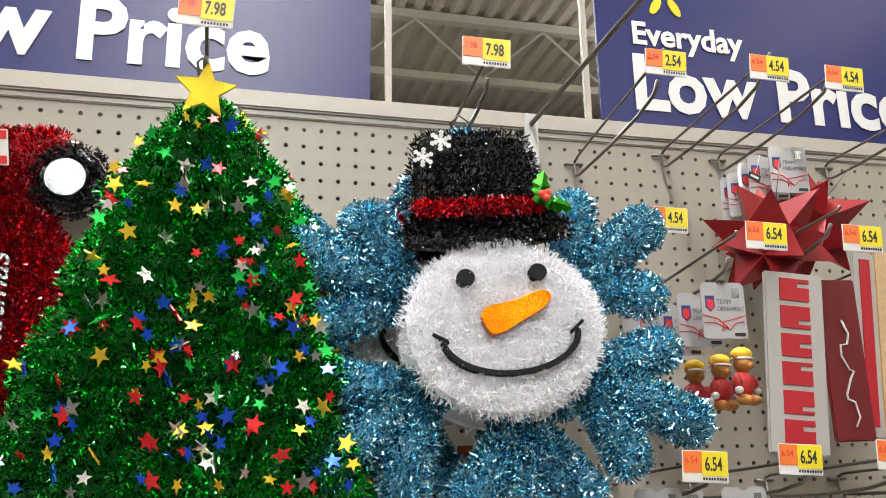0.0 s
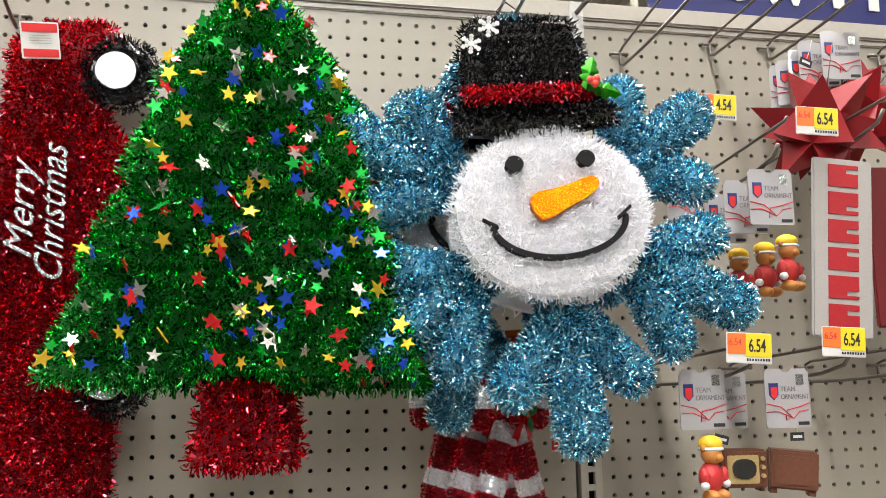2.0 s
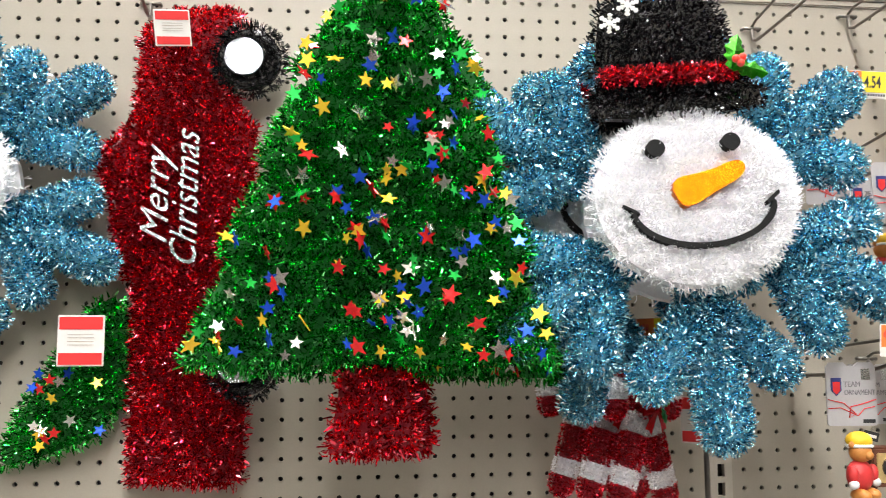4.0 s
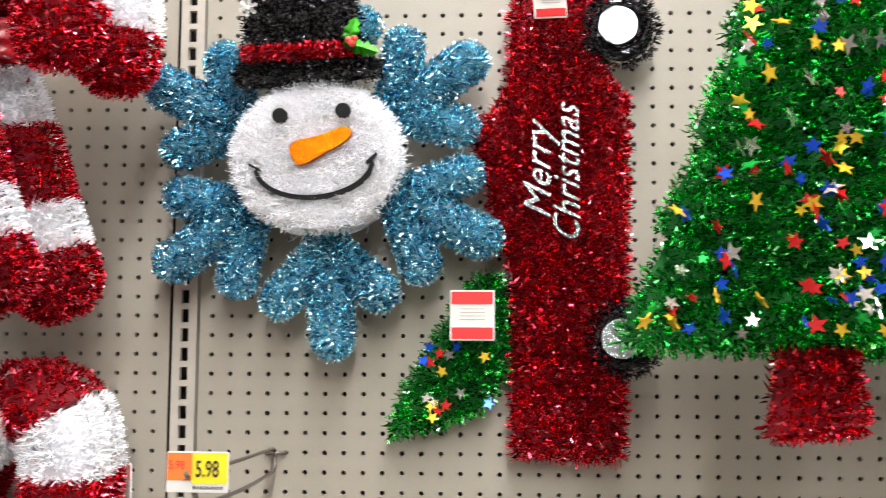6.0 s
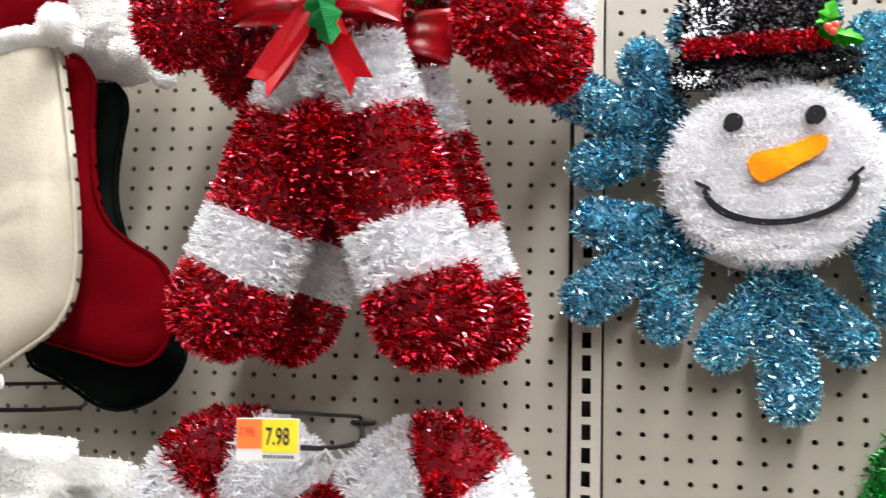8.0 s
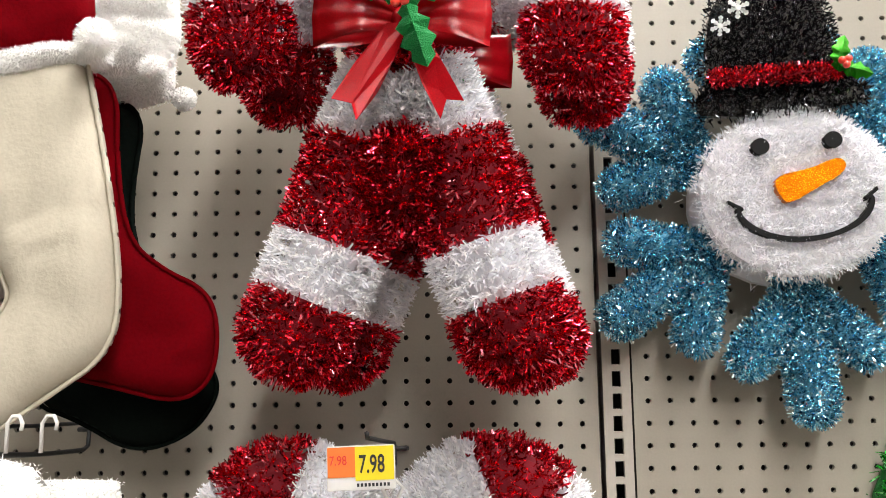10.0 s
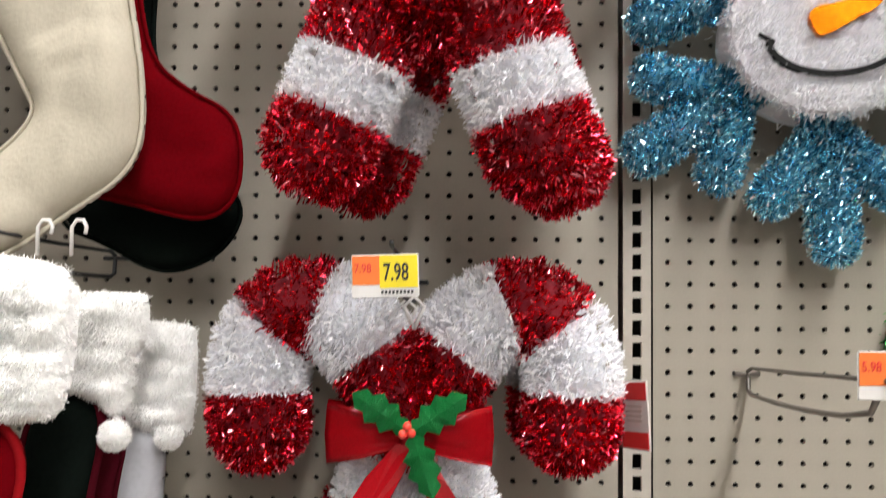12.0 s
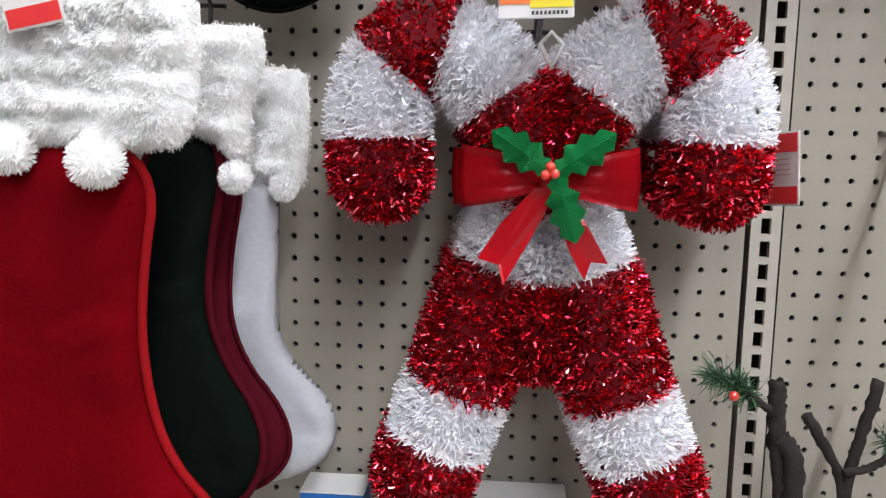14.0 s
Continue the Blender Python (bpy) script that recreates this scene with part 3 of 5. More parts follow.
def snowman():
    rng = np.random.default_rng(11)
    ob = thing("snowman_wreath", pose(0, 0, 0), "tinsel snowman face on a blue snowflake with a black top hat", "decoration", "snowman wreaths")
    for k in range(6):
        a = math.radians(90 + 60 * k)
        u, w = np.array([math.cos(a), 0, math.sin(a)]), np.array([-math.sin(a), 0, math.cos(a)])
        bits = [tinsel_tube([u * 0.085 + [0, 0.012, 0], u * 0.226 + [0, 0.012, 0]], 0.0275, 21000, 0.0105, 0.0019, rng, 0.8, 0.7)]
        for s in (-1, 1):
            bits.append(tinsel_tube([u * 0.110 + [0, 0.012, 0], u * 0.172 + w * s * 0.063 + [0, 0.012, 0]], 0.0255, 21000, 0.0105, 0.0019, rng, 0.8, 0.7))
        mesh_object("snowflake_arm", *joined(*bits), T_BLUE, ob, "fluffy blue tinsel snowflake arm")
    mesh_object("face_back", *tinsel_pad(ellipse(0.0, -0.004, 0.110, 0.098, 28), 0.02, 0.03, 20000, 0.010, 0.0012, rng), T_WHITE, ob)
    mesh_object("face", *tinsel_pad(ellipse(0, 0, 0.108, 0.095, 32), 0.030, -0.012, 380000, 0.0095, 0.0012, rng, rows=0.0155, spread=0.5, edge=0.02, ridge=0.42, core=0.62), T_WHITE, ob, "white tinsel face wound in rows")
    hat = smooth_outline([(-0.094, 0.086), (0.092, 0.086), (0.095, 0.112), (0.074, 0.121), (0.069, 0.160), (0.063, 0.212), (0.055, 0.224), (-0.052, 0.229), (-0.068, 0.220), (-0.082, 0.164), (-0.083, 0.124), (-0.098, 0.114)], 1)
    mesh_object("hat", *tinsel_pad(hat, 0.026, -0.020, 190000, 0.0092, 0.0017, rng, rows=0.016, spread=0.5, edge=0.018, core=0.3), T_BLACK, ob, "black tinsel top hat")
    mesh_object("hat_band", *tinsel_tube([(-0.074, -0.046, 0.130), (0.060, -0.046, 0.126)], 0.0062, 15000, 0.008, 0.0014, rng, 0.6), T_RED, ob, "red tinsel hat band")
    for x, z in ((-0.038, 0.050), (0.040, 0.050)):
        part("eye", slab(ellipse(x, z, 0.0095, 0.0090), -0.0475, -0.038), BLACK_FELT, ob, "round black eye")
    nose = smooth_outline([(-0.032, 0.016), (-0.024, -0.012), (-0.012, -0.014), (0.016, 0.000), (0.044, 0.012), (0.050, 0.024), (0.040, 0.031), (0.010, 0.020)], 2)
    part("nose", slab(nose, -0.0485, -0.038), ORANGE_FOIL, ob, "orange foil carrot nose")
    arc = [(0.072 * math.cos(a), -0.014 - 0.040 * math.sin(a)) for a in np.linspace(math.pi, 0, 21)]
    bm = slab([(x * 1.02, z - 0.0026) for x, z in arc] + [(x * 0.97, z + 0.0026) for x, z in arc[::-1]], -0.0470, -0.038)
    for s in (-1, 1):
        slab([(s * 0.072 - 0.0075, -0.014 - s * 0.0050), (s * 0.072 + 0.0065, -0.013 + s * 0.0045), (s * 0.072 + 0.0055, -0.0095 + s * 0.0045), (s * 0.072 - 0.0085, -0.0105 - s * 0.0050)], -0.0473, -0.0385, bm)
    part("mouth", bm, BLACK_FELT, ob, "curved black smile")
    for x, z, r in ((-0.044, 0.203, 0.0125), (-0.066, 0.184, 0.0115)):
        bm = slab(ellipse(x, z, r * 0.26, r * 0.26, 6), -0.0600, -0.0585)
        for k in range(6):
            a = math.pi * k / 3 + 0.2
            for u0, u1, off, w in ((0.2, 1.0, 0.0, 0.10), (0.62, 0.95, 0.55, 0.08), (0.62, 0.95, -0.55, 0.08), (0.30, 0.62, 0.5, 0.08), (0.30, 0.62, -0.5, 0.08)):
                ux, uz = math.sin(a), math.cos(a)
                vx, vz = math.sin(a + off), math.cos(a + off)
                x0, z0 = x + ux * r * u0, z + uz * r * u0
                x1, z1 = x0 + vx * r * (u1 - u0), z0 + vz * r * (u1 - u0)
                slab([(x0 + vz * w * r, z0 - vx * w * r), (x1 + vz * w * r, z1 - vx * w * r), (x1 - vz * w * r, z1 + vx * w * r), (x0 - vz * w * r, z0 + vx * w * r)], -0.0598 - 0.0001 * k, -0.0586, bm)
        part("snowflake_sequin", bm, WHITE_INK, ob, "small white snowflake sequin")
    for x, z, t in ((0.058, 0.142, 1.2), (0.070, 0.122, -0.35)):
        part("holly_leaf", folded_leaf(x, z, t, 0.0205, -0.056), LIME_LEAF, ob, "bright green foil holly leaf")
    for x, z in ((0.059, 0.126), (0.055, 0.131), (0.062, 0.132)):
        bm = bmesh.new()
        bmesh.ops.create_icosphere(bm, subdivisions=2, radius=0.0042, matrix=Matrix.Translation((x, -0.064, z)))
        part("berry", bm, BERRY, ob, smooth=True)
    wire("hanging_loop", [(0.0, 0.012, 0.240), (-0.012, 0.01, 0.262), (0.0, 0.008, 0.272), (0.012, 0.01, 0.262), (0.0, 0.012, 0.240)], 0.0012, BLACK_WIRE, ob)
    return ob


def holly_outline(r):
    """A spiky leaf along x, from -r to r."""
    top = [(-1.0, 0.0), (-0.75, 0.30), (-0.55, 0.22), (-0.30, 0.50), (-0.05, 0.34), (0.22, 0.52), (0.45, 0.28), (0.70, 0.34), (1.0, 0.0)]
    return [(r * a, r * b) for a, b in top] + [(r * a, -r * b) for a, b in top[-2:0:-1]]


def folded_leaf(x, z, t, r, y):
    """A holly leaf folded along its midrib, with raised tips."""
    top = holly_outline(r)[:9]
    bm = bmesh.new()
    def put(u, w, d):
        return bm.verts.new((x + u * math.cos(t) - w * math.sin(t), y + d, z + u * math.sin(t) + w * math.cos(t)))
    mid = [put(u, 0, -0.004 + 0.003 * (u / r) ** 2) for u, w in top]
    for sgn in (1, -1):
        edge = [mid[0]] + [put(u, sgn * w, 0.0012 * math.cos(k * 2.0)) for k, (u, w) in enumerate(top[1:-1])] + [mid[-1]]
        for k in range(8):
            f = [mid[k], mid[k + 1], edge[k + 1], edge[k]]
            f = [v for i, v in enumerate(f) if v not in f[:i]]
            if len(f) > 2:
                bm.faces.new(f)
    bmesh.ops.solidify(bm, geom=list(bm.faces), thickness=0.0006)
    return bm


# ---- crossed candy canes ----


def candy_canes(leg=1.0, droop=0.0, fill=1.0):
    """Two crossed canes of red and white tinsel bands, with a bow; the origin is the bow's middle."""
    rng = np.random.default_rng(23)
    ob = thing("candy_cane_pair", pose(0, 0, 0), "crossed red and white tinsel candy canes with a red bow", "decoration", "candy cane pairs")
    spine = [(-0.098 * leg, 0, -0.262 * leg), (-0.062 * leg, 0, -0.165 * leg), (-0.028, 0, -0.058), (0.022, 0, 0.045), (0.064, 0, 0.100), (0.108, 0, 0.120), (0.144, 0, 0.096), (0.157, 0, 0.050 - droop * 0.5), (0.155, 0, 0.002 - droop)]
    pts = curve_points(spine, 120)
    lens = [0.0]
    for a, b in zip(pts, pts[1:]):
        lens.append(lens[-1] + (b - a).length)

    def along(x, z):
        return lens[min(range(len(pts)), key=lambda i: (pts[i].x - x) ** 2 + (pts[i].z - z) ** 2)]

    cuts = [0.0] + [along(x, z) for x, z in ((-0.088 * leg, -0.236 * leg), (-0.069 * leg, -0.184 * leg), (-0.038, -0.092), (-0.012, -0.025), (0.040, 0.072), (0.094, 0.118), (0.140, 0.098), (0.152, 0.034 - droop * 0.7))] + [lens[-1]]
    for flip in (1, -1):
        for k in range(len(cuts) - 1):
            path = []
            for j in range(13):
                s = cuts[k] + (cuts[k + 1] - cuts[k]) * j / 12
                i = min(max(1, next((n for n, v in enumerate(lens) if v >= s), len(lens) - 1)), len(lens) - 1)
                t = (s - lens[i - 1]) / max(lens[i] - lens[i - 1], 1e-9)
                q = pts[i - 1].lerp(pts[i], t)
                path.append((flip * q.x, 0.006 * flip, q.z))
            red = k % 2 == 0
            r = (0.056, 0.056, 0.056, 0.050)[k] if k < 4 else 0.052
            geo = tinsel_tube(path, r, (31000 if red else 36000) * fill, 0.0115, (0.0020 if red else 0.0016) / fill ** 0.5, rng, 0.85, 0.5, k == 0, k == len(cuts) - 2, rows=0.014)
            mesh_object("red_band" if red else "white_band", *geo, T_RED if red else T_ICE, ob, "red tinsel band" if red else "white silver tinsel band")
    for name, mat, z0, z1, r in (("red_band", T_RED, -0.116, -0.140, 0.042), ("white_band", T_ICE, -0.066, -0.078, 0.034)):
        geo = tinsel_tube([(0, -0.014, z0 * leg), (0, -0.008, z1 * leg)], r, 30000 * fill, 0.0115, 0.0022 / fill ** 0.5, rng, 1.0, 0.5)
        mesh_object(name, *geo, mat, ob, "tinsel where the two canes meet")
    bow(ob, -0.052)
    wire("hanging_loop", [(0.0, -0.02, 0.098), (-0.010, -0.02, 0.120), (0.0, -0.02, 0.130), (0.010, -0.02, 0.120), (0.0, -0.02, 0.098)], 0.0022, PAPER, ob)
    return ob


def bow(parent, y):
    """A ribbon bow with loops, tails, a knot, holly leaves and berries."""
    for s in (-1, 1):
        bm = bmesh.new()
        rows = []
        for k in range(25):
            u = k / 12 if k <= 12 else (24 - k) / 12
            half = 0.009 + 0.0185 * u ** 0.85
            out = 0.016 * math.sin(math.pi * min(u * 1.02, 1)) + 0.006 * u if k <= 12 else -0.012 * math.sin(math.pi * u) + 0.006 * u
            rows.append([(s * (0.078 * u - 0.002 * abs(j) / 4 * u), y - 0.010 - out - 0.0024 * math.cos(j * 2.2) * (1.15 - u), half * j / 4 + 0.004) for j in range(-4, 5)])
        vs = [[bm.verts.new(q) for q in r] for r in rows]
        for a, b in zip(vs, vs[1:]):
            for j in range(8):
                bm.faces.new((a[j], a[j + 1], b[j + 1], b[j]))
        bmesh.ops.solidify(bm, geom=list(bm.faces), thickness=0.0008)
        part("bow_loop", bm, RED_RIBBON, parent, "shiny red ribbon loop", smooth=True)
        tail = [(-0.012, -0.004), (0.006, -0.004), (-0.004, -0.030), (-0.020, -0.062), (-0.037, -0.090), (-0.042, -0.073), (-0.060, -0.068), (-0.040, -0.036)]
        if s > 0:
            tail = [(0.002, -0.004), (0.016, -0.006), (0.034, -0.036), (0.054, -0.070), (0.039, -0.069), (0.034, -0.086), (0.018, -0.056), (0.008, -0.030)]
        bm = slab(tail, y - 0.016, y - 0.0152)
        for v in bm.verts:
            v.co.y += 0.006 * math.sin(v.co.z * 70 + s)
        part("bow_tail", bm, RED_RIBBON, parent, "notched red ribbon tail")
    bm = bmesh.new()
    bmesh.ops.create_uvsphere(bm, u_segments=12, v_segments=8, radius=1, matrix=Matrix.Translation((0, y - 0.012, 0.002)) @ Matrix.Diagonal((0.010, 0.012, 0.012, 1)))
    part("knot", bm, RED_RIBBON, parent, smooth=True)
    for x, z, t in ((-0.024, 0.027, 2.55), (0.028, 0.026, 0.6), (0.014, -0.020, -1.25)):
        part("holly_leaf", folded_leaf(x, z, t, 0.031, y - 0.036), GREEN_LEAF, parent, "glittery green holly leaf")
    for x, z in ((-0.004, 0.008), (0.004, 0.009), (0.0, 0.015)):
        bm = bmesh.new()
        bmesh.ops.create_icosphere(bm, subdivisions=2, radius=0.0042, matrix=Matrix.Translation((x, y - 0.037, z)))
        part("berry", bm, BERRY, parent, smooth=True)


# ---- tinsel tree ----


def tinsel_tree(seed, stars):
    rng = np.random.default_rng(seed)
    ob = thing("tinsel_tree", pose(0, 0, 0), "green tinsel Christmas tree dotted with foil stars", "decoration", "tinsel trees")
    half = [(0.0, 0.198), (0.02, 0.196), (0.105, 0.157), (0.116, 0.166), (0.134, 0.162), (0.205, 0.125), (0.217, 0.134), (0.235, 0.128), (0.300, 0.097), (0.312, 0.106), (0.335, 0.098), (0.405, 0.050), (0.432, 0.016)]
    poly = [(w + 0.010 * z / 0.43, z) for z, w in half] + [(-w + 0.022 * z / 0.43, z) for z, w in half[::-1]]
    mesh_object("crown", *tinsel_pad(poly, 0.036, 0.0, 220000, 0.0110, 0.0020, rng, rows=0.0195, spread=0.45, edge=0.02, core=0.12, ridge=0.60), T_GREEN, ob, "green tinsel rows")
    trunk = [(-0.034, 0.006), (0.038, 0.006), (0.051, -0.086), (-0.049, -0.094)]
    mesh_object("trunk", *tinsel_pad(trunk, 0.03, 0.022, 170000, 0.012, 0.0024, rng, rows=0.018, spread=0.45, edge=0.016, core=0.15), T_RED, ob, "red tinsel trunk")
    meshes = {}
    names = ["red", "blue", "gold", "silver", "gold", "red", "blue", "silver", "green"]
    for k in range(stars):
        color = names[k % len(names)]
        if color not in meshes:
            bm = slab(star_outline(0, 0, 0.0092), -0.0005, 0.0005)
            o = part("foil_star", bm, FOILS[color], ob)
            meshes[color] = o.data
        else:
            o = new("foil_star", meshes[color])
            o.parent = ob
        while True:
            z = rng.uniform(0.012, 0.40)
            w = np.interp(z, [q[0] for q in half], [q[1] for q in half])
            x = rng.uniform(-1, 1) * w * 0.95
            if rng.uniform(0, 0.2) < w:
                break
        size = rng.uniform(0.7, 1.25)
        o.matrix_basis = pose(x + 0.016 * z / 0.43, -0.036 - rng.uniform(0, 0.007), z, rng.uniform(-55, 55), rng.uniform(0, 72), rng.uniform(-55, 55)) @ Matrix.Scale(size, 4)
    part("top_star", slab(star_outline(0.012, 0.430, 0.034, 0.08, 5, 0.45), -0.034, -0.028), GOLD_GLITTER, ob, "gold glitter star on top")
    wire("hanging_loop", [(0.006, -0.02, 0.440), (0.002, -0.015, 0.470), (0.006, -0.01, 0.478), (0.012, -0.015, 0.470), (0.008, -0.02, 0.440)], 0.0015, BLACK_WIRE, ob)
    return ob


# ---- tinsel truck ----


def truck():
    rng = np.random.default_rng(37)
    ob = thing("tinsel_truck", pose(0.465, -0.012, 1.69), "red tinsel pickup truck hung upright with silver Merry Christmas lettering", "decoration")
    body = [(-0.068, -0.290), (0.070, -0.295), (0.076, -0.185), (0.066, -0.176), (0.058, -0.120), (0.078, -0.100), (0.082, 0.170), (0.062, 0.190), (0.050, 0.230), (0.054, 0.300), (0.062, 0.322), (0.046, 0.332), (-0.030, 0.325), (-0.068, 0.300),
            (-0.074, 0.180), (-0.098, 0.152), (-0.120, 0.130), (-0.120, 0.108), (-0.104, 0.076), (-0.096, 0.030), (-0.090, -0.020), (-0.070, -0.045)]
    mesh_object("body", *tinsel_pad(body, 0.034, 0.0, 220000, 0.0120, 0.0021, rng, rows=0.0, spread=0.55, edge=0.022, core=0.15, groove=((0.030, -0.09, 0.31, 0.007), (-0.066, -0.05, 0.16, 0.006), (-0.006, -0.27, -0.06, 0.006), (-0.030, 0.15, 0.31, 0.006))), T_RED, ob, "red tinsel truck body")
    for z in (0.258, -0.140):
        ring = tinsel_tube([(0.072 + 0.034 * math.cos(a), -0.028, z + 0.034 * math.sin(a)) for a in np.linspace(0, 2 * math.pi, 25)], 0.014, 9000, 0.011, 0.0015, rng, 0.8, cap0=False, cap1=False)
        tyre = mesh_object("tyre", *ring, T_BLACK, ob, "black tinsel tyre")
        part("hub", slab(ellipse(0.066, z, 0.025, 0.025, 24), -0.044, -0.036), BRIGHT_FOIL, tyre, "silver foil hub")
    lettering("first_word", "Merry", 0.048, BRIGHT_FOIL, ob, (-0.022, -0.054, 0.006), turn=-90, shear=0.5, depth=0.002, bold=0.0)
    lettering("second_word", "Christmas", 0.048, BRIGHT_FOIL, ob, (0.014, -0.054, -0.024), turn=-90, shear=0.5, depth=0.002, bold=0.0, squeeze=0.88)
    tree = smooth_outline([(-0.232, -0.262), (-0.215, -0.272), (-0.075, -0.225), (-0.066, -0.075), (-0.108, -0.045), (-0.170, -0.140), (-0.205, -0.200)], 1)
    green = mesh_object("small_tree", *tinsel_pad(tree, 0.03, 0.004, 150000, 0.0120, 0.0022, rng, rows=0.0, spread=0.6, edge=0.02, core=0.15), T_GREEN, ob, "small green tinsel tree in the truck bed")
    for k in range(16):
        color = ["red", "blue", "gold", "silver"][k % 4]
        o = part("foil_star", slab(star_outline(0, 0, 0.0085), -0.0006, 0.0006), FOILS[color], green)
        o.matrix_basis = pose(rng.uniform(-0.185, -0.08), -0.036, rng.uniform(-0.24, -0.13), rng.uniform(-35, 35), rng.uniform(0, 70), rng.uniform(-35, 35))
    return ob


def product_card(m, w, h, label):
    ob = thing("product_card", m, label, "card", "product cards")
    part("paper", box_bm(-w / 2, w / 2, -0.0008, 0.0008, -h / 2, h / 2, 0.0006), PAPER, ob)
    part("top_field", box_bm(-w / 2 + 0.002, w / 2 - 0.002, -0.0015, -0.0009, h * 0.22, h / 2 - 0.002), RED_INK, ob)
    part("bottom_field", box_bm(-w / 2 + 0.002, w / 2 - 0.002, -0.0015, -0.0009, -h / 2 + 0.002, -h * 0.24), RED_INK, ob)
    for k in range(4):
        part("small_print", box_bm(-w * 0.28, w * 0.28, -0.0014, -0.0009, h * (0.12 - 0.07 * k), h * (0.135 - 0.07 * k)), STEEL_PAINT, ob)
    return ob


# ---- stockings ----


def height_grid(poly, depth, y, cell, edge, fold=0.0, back=0.35):
    """Vertices and faces of a cushion over an outline: a grid whose rim lies on the outline, swelling to the front and less to the back."""
    a = np.array(poly, float)
    lo, hi = a.min(0) - cell, a.max(0) + cell
    nx, nz = (int(math.ceil((hi[k] - lo[k]) / cell)) + 1 for k in range(2))
    gx, gz = np.meshgrid(lo[0] + cell * np.arange(nx), lo[1] + cell * np.arange(nz), indexing="ij")
    q = np.stack([gx.ravel(), gz.ravel()], 1)
    dist, way, inside = edge_distance(poly, q)
    near = inside | (dist < cell * 0.75)
    rim = ~inside | (dist < cell * 0.25)
    q = np.where(rim[:, None], q + way * dist[:, None], q)
    d = np.where(rim, 0.0, dist)
    h = depth * np.sqrt(np.maximum(1 - (1 - np.minimum(d / edge, 1)) ** 2, 0))
    if fold:
        seeds = np.random.default_rng(77)
        wob = np.zeros(len(q))
        for f0, amp in ((70, 0.9), (120, 0.8), (190, 0.8), (260, 0.6), (420, 0.45)):
            for _ in range(3):
                a0, ph = seeds.normal(1.57, 1.2), seeds.uniform(0, 6.3)
                wob += amp * 0.5 * np.sin(f0 * (q[:, 0] * math.cos(a0) + q[:, 1] * math.sin(a0)) + ph)
        h = h * (1 + fold * wob)
    vs, fs, n = [], [], nx * nz
    front = np.stack([q[:, 0], y - h, q[:, 1]], 1)
    rear = np.stack([q[:, 0], y + h * back, q[:, 1]], 1)
    for i in range(nx - 1):
        for k in range(nz - 1):
            c = (i * nz + k, (i + 1) * nz + k, (i + 1) * nz + k + 1, i * nz + k + 1)
            if all(near[v] for v in c) and any(inside[v] for v in c):
                fs.append(c)
                fs.append(tuple(v + n for v in c[::-1]))
    return np.concatenate([front, rear]), fs


def soft_pad(poly, depth, y):
    """A padded cloth shape with a rounded rim."""
    v, f = height_grid(poly, depth, y, 0.005, max(depth * 1.1, 0.016))
    bm = bmesh.new()
    vs = [bm.verts.new(q) for q in v]
    for face in f:
        bm.faces.new([vs[k] for k in face])
    bmesh.ops.delete(bm, geom=[q for q in bm.verts if not q.link_faces], context="VERTS")
    bmesh.ops.remove_doubles(bm, verts=bm.verts, dist=0.0004)
    bmesh.ops.recalc_face_normals(bm, faces=bm.faces)
    return bm


def fur_pad(poly, depth, y, rng, density=1100000, fold=0.085):
    """A plush cuff: a lumpy cushion with dense short pile combed downwards."""
    v, f = height_grid(poly, depth, y, 0.0026, 0.024, fold)
    used = sorted({k for face in f for k in face})
    at = {k: n for n, k in enumerate(used)}
    core = (v[used], [tuple(at[k] for k in face) for face in f])
    tri = np.array([[face[0], face[1], face[3]] for face in f[::2]])
    a, b2, c2 = v[tri[:, 0]], v[tri[:, 1]], v[tri[:, 2]]
    n = np.cross(b2 - a, c2 - a)
    n = unit(n * np.sign(-n[:, 1:2] + 1e-9))
    each = max(2, int(density * 0.0026 ** 2))
    pick = np.repeat(np.arange(len(tri)), each)
    s, t = rng.uniform(size=(2, len(pick), 1))
    base = a[pick] + (b2 - a)[pick] * s + (c2 - a)[pick] * t
    comb = n[pick] * 0.55 + np.array([0.0, 0.0, -0.45]) + rng.normal(size=(len(pick), 3)) * 0.42
    return joined(core, blades(base, unit(comb), 0.0046, 0.0008, rng, 0))


def pompom(parent, x, y, z, r, rng):
    n = 1500
    d = unit(rng.normal(size=(n, 3)))
    bm = bmesh.new()
    bmesh.ops.create_icosphere(bm, subdivisions=2, radius=r * 0.86)
    core = ([v.co[:] for v in bm.verts], [[v.index for v in f.verts] for f in bm.faces])
    bm.free()
    v, f = joined((np.array(core[0]), core[1]), blades(d * r * 0.8, unit(d + rng.normal(size=(n, 3)) * 0.35), r * 0.3, 0.0009, rng, 0))
    return mesh_object("pompom", v + np.array([x, y, z]), f, FUR, parent, "round white pompom")


def stocking(m, outline, depth, mat, label, cuff=None, cuff_depth=0.02, poms=(), trim=None, seed=5):
    rng = np.random.default_rng(seed)
    ob = thing("stocking", m, label, "stocking", "Christmas stockings")
    part("body", soft_pad(smooth_outline(outline, 3), depth, 0.0), mat, ob, smooth=True)
    if trim:
        line = smooth_outline(outline, 3)
        wire("piping", [(x, -depth * 0.35, z) for x, z in line] + [(line[0][0], -depth * 0.35, line[0][1])], 0.0042 if mat != trim else 0.0024, trim, ob, "bright piping along the seam")
    if cuff:
        mesh_object("cuff", *fur_pad(cuff, cuff_depth, 0.004, rng), FUR, ob, "white plush cuff")
    for x, y, z, r in poms:
        pompom(ob, x, y, z, r, rng)
    return ob


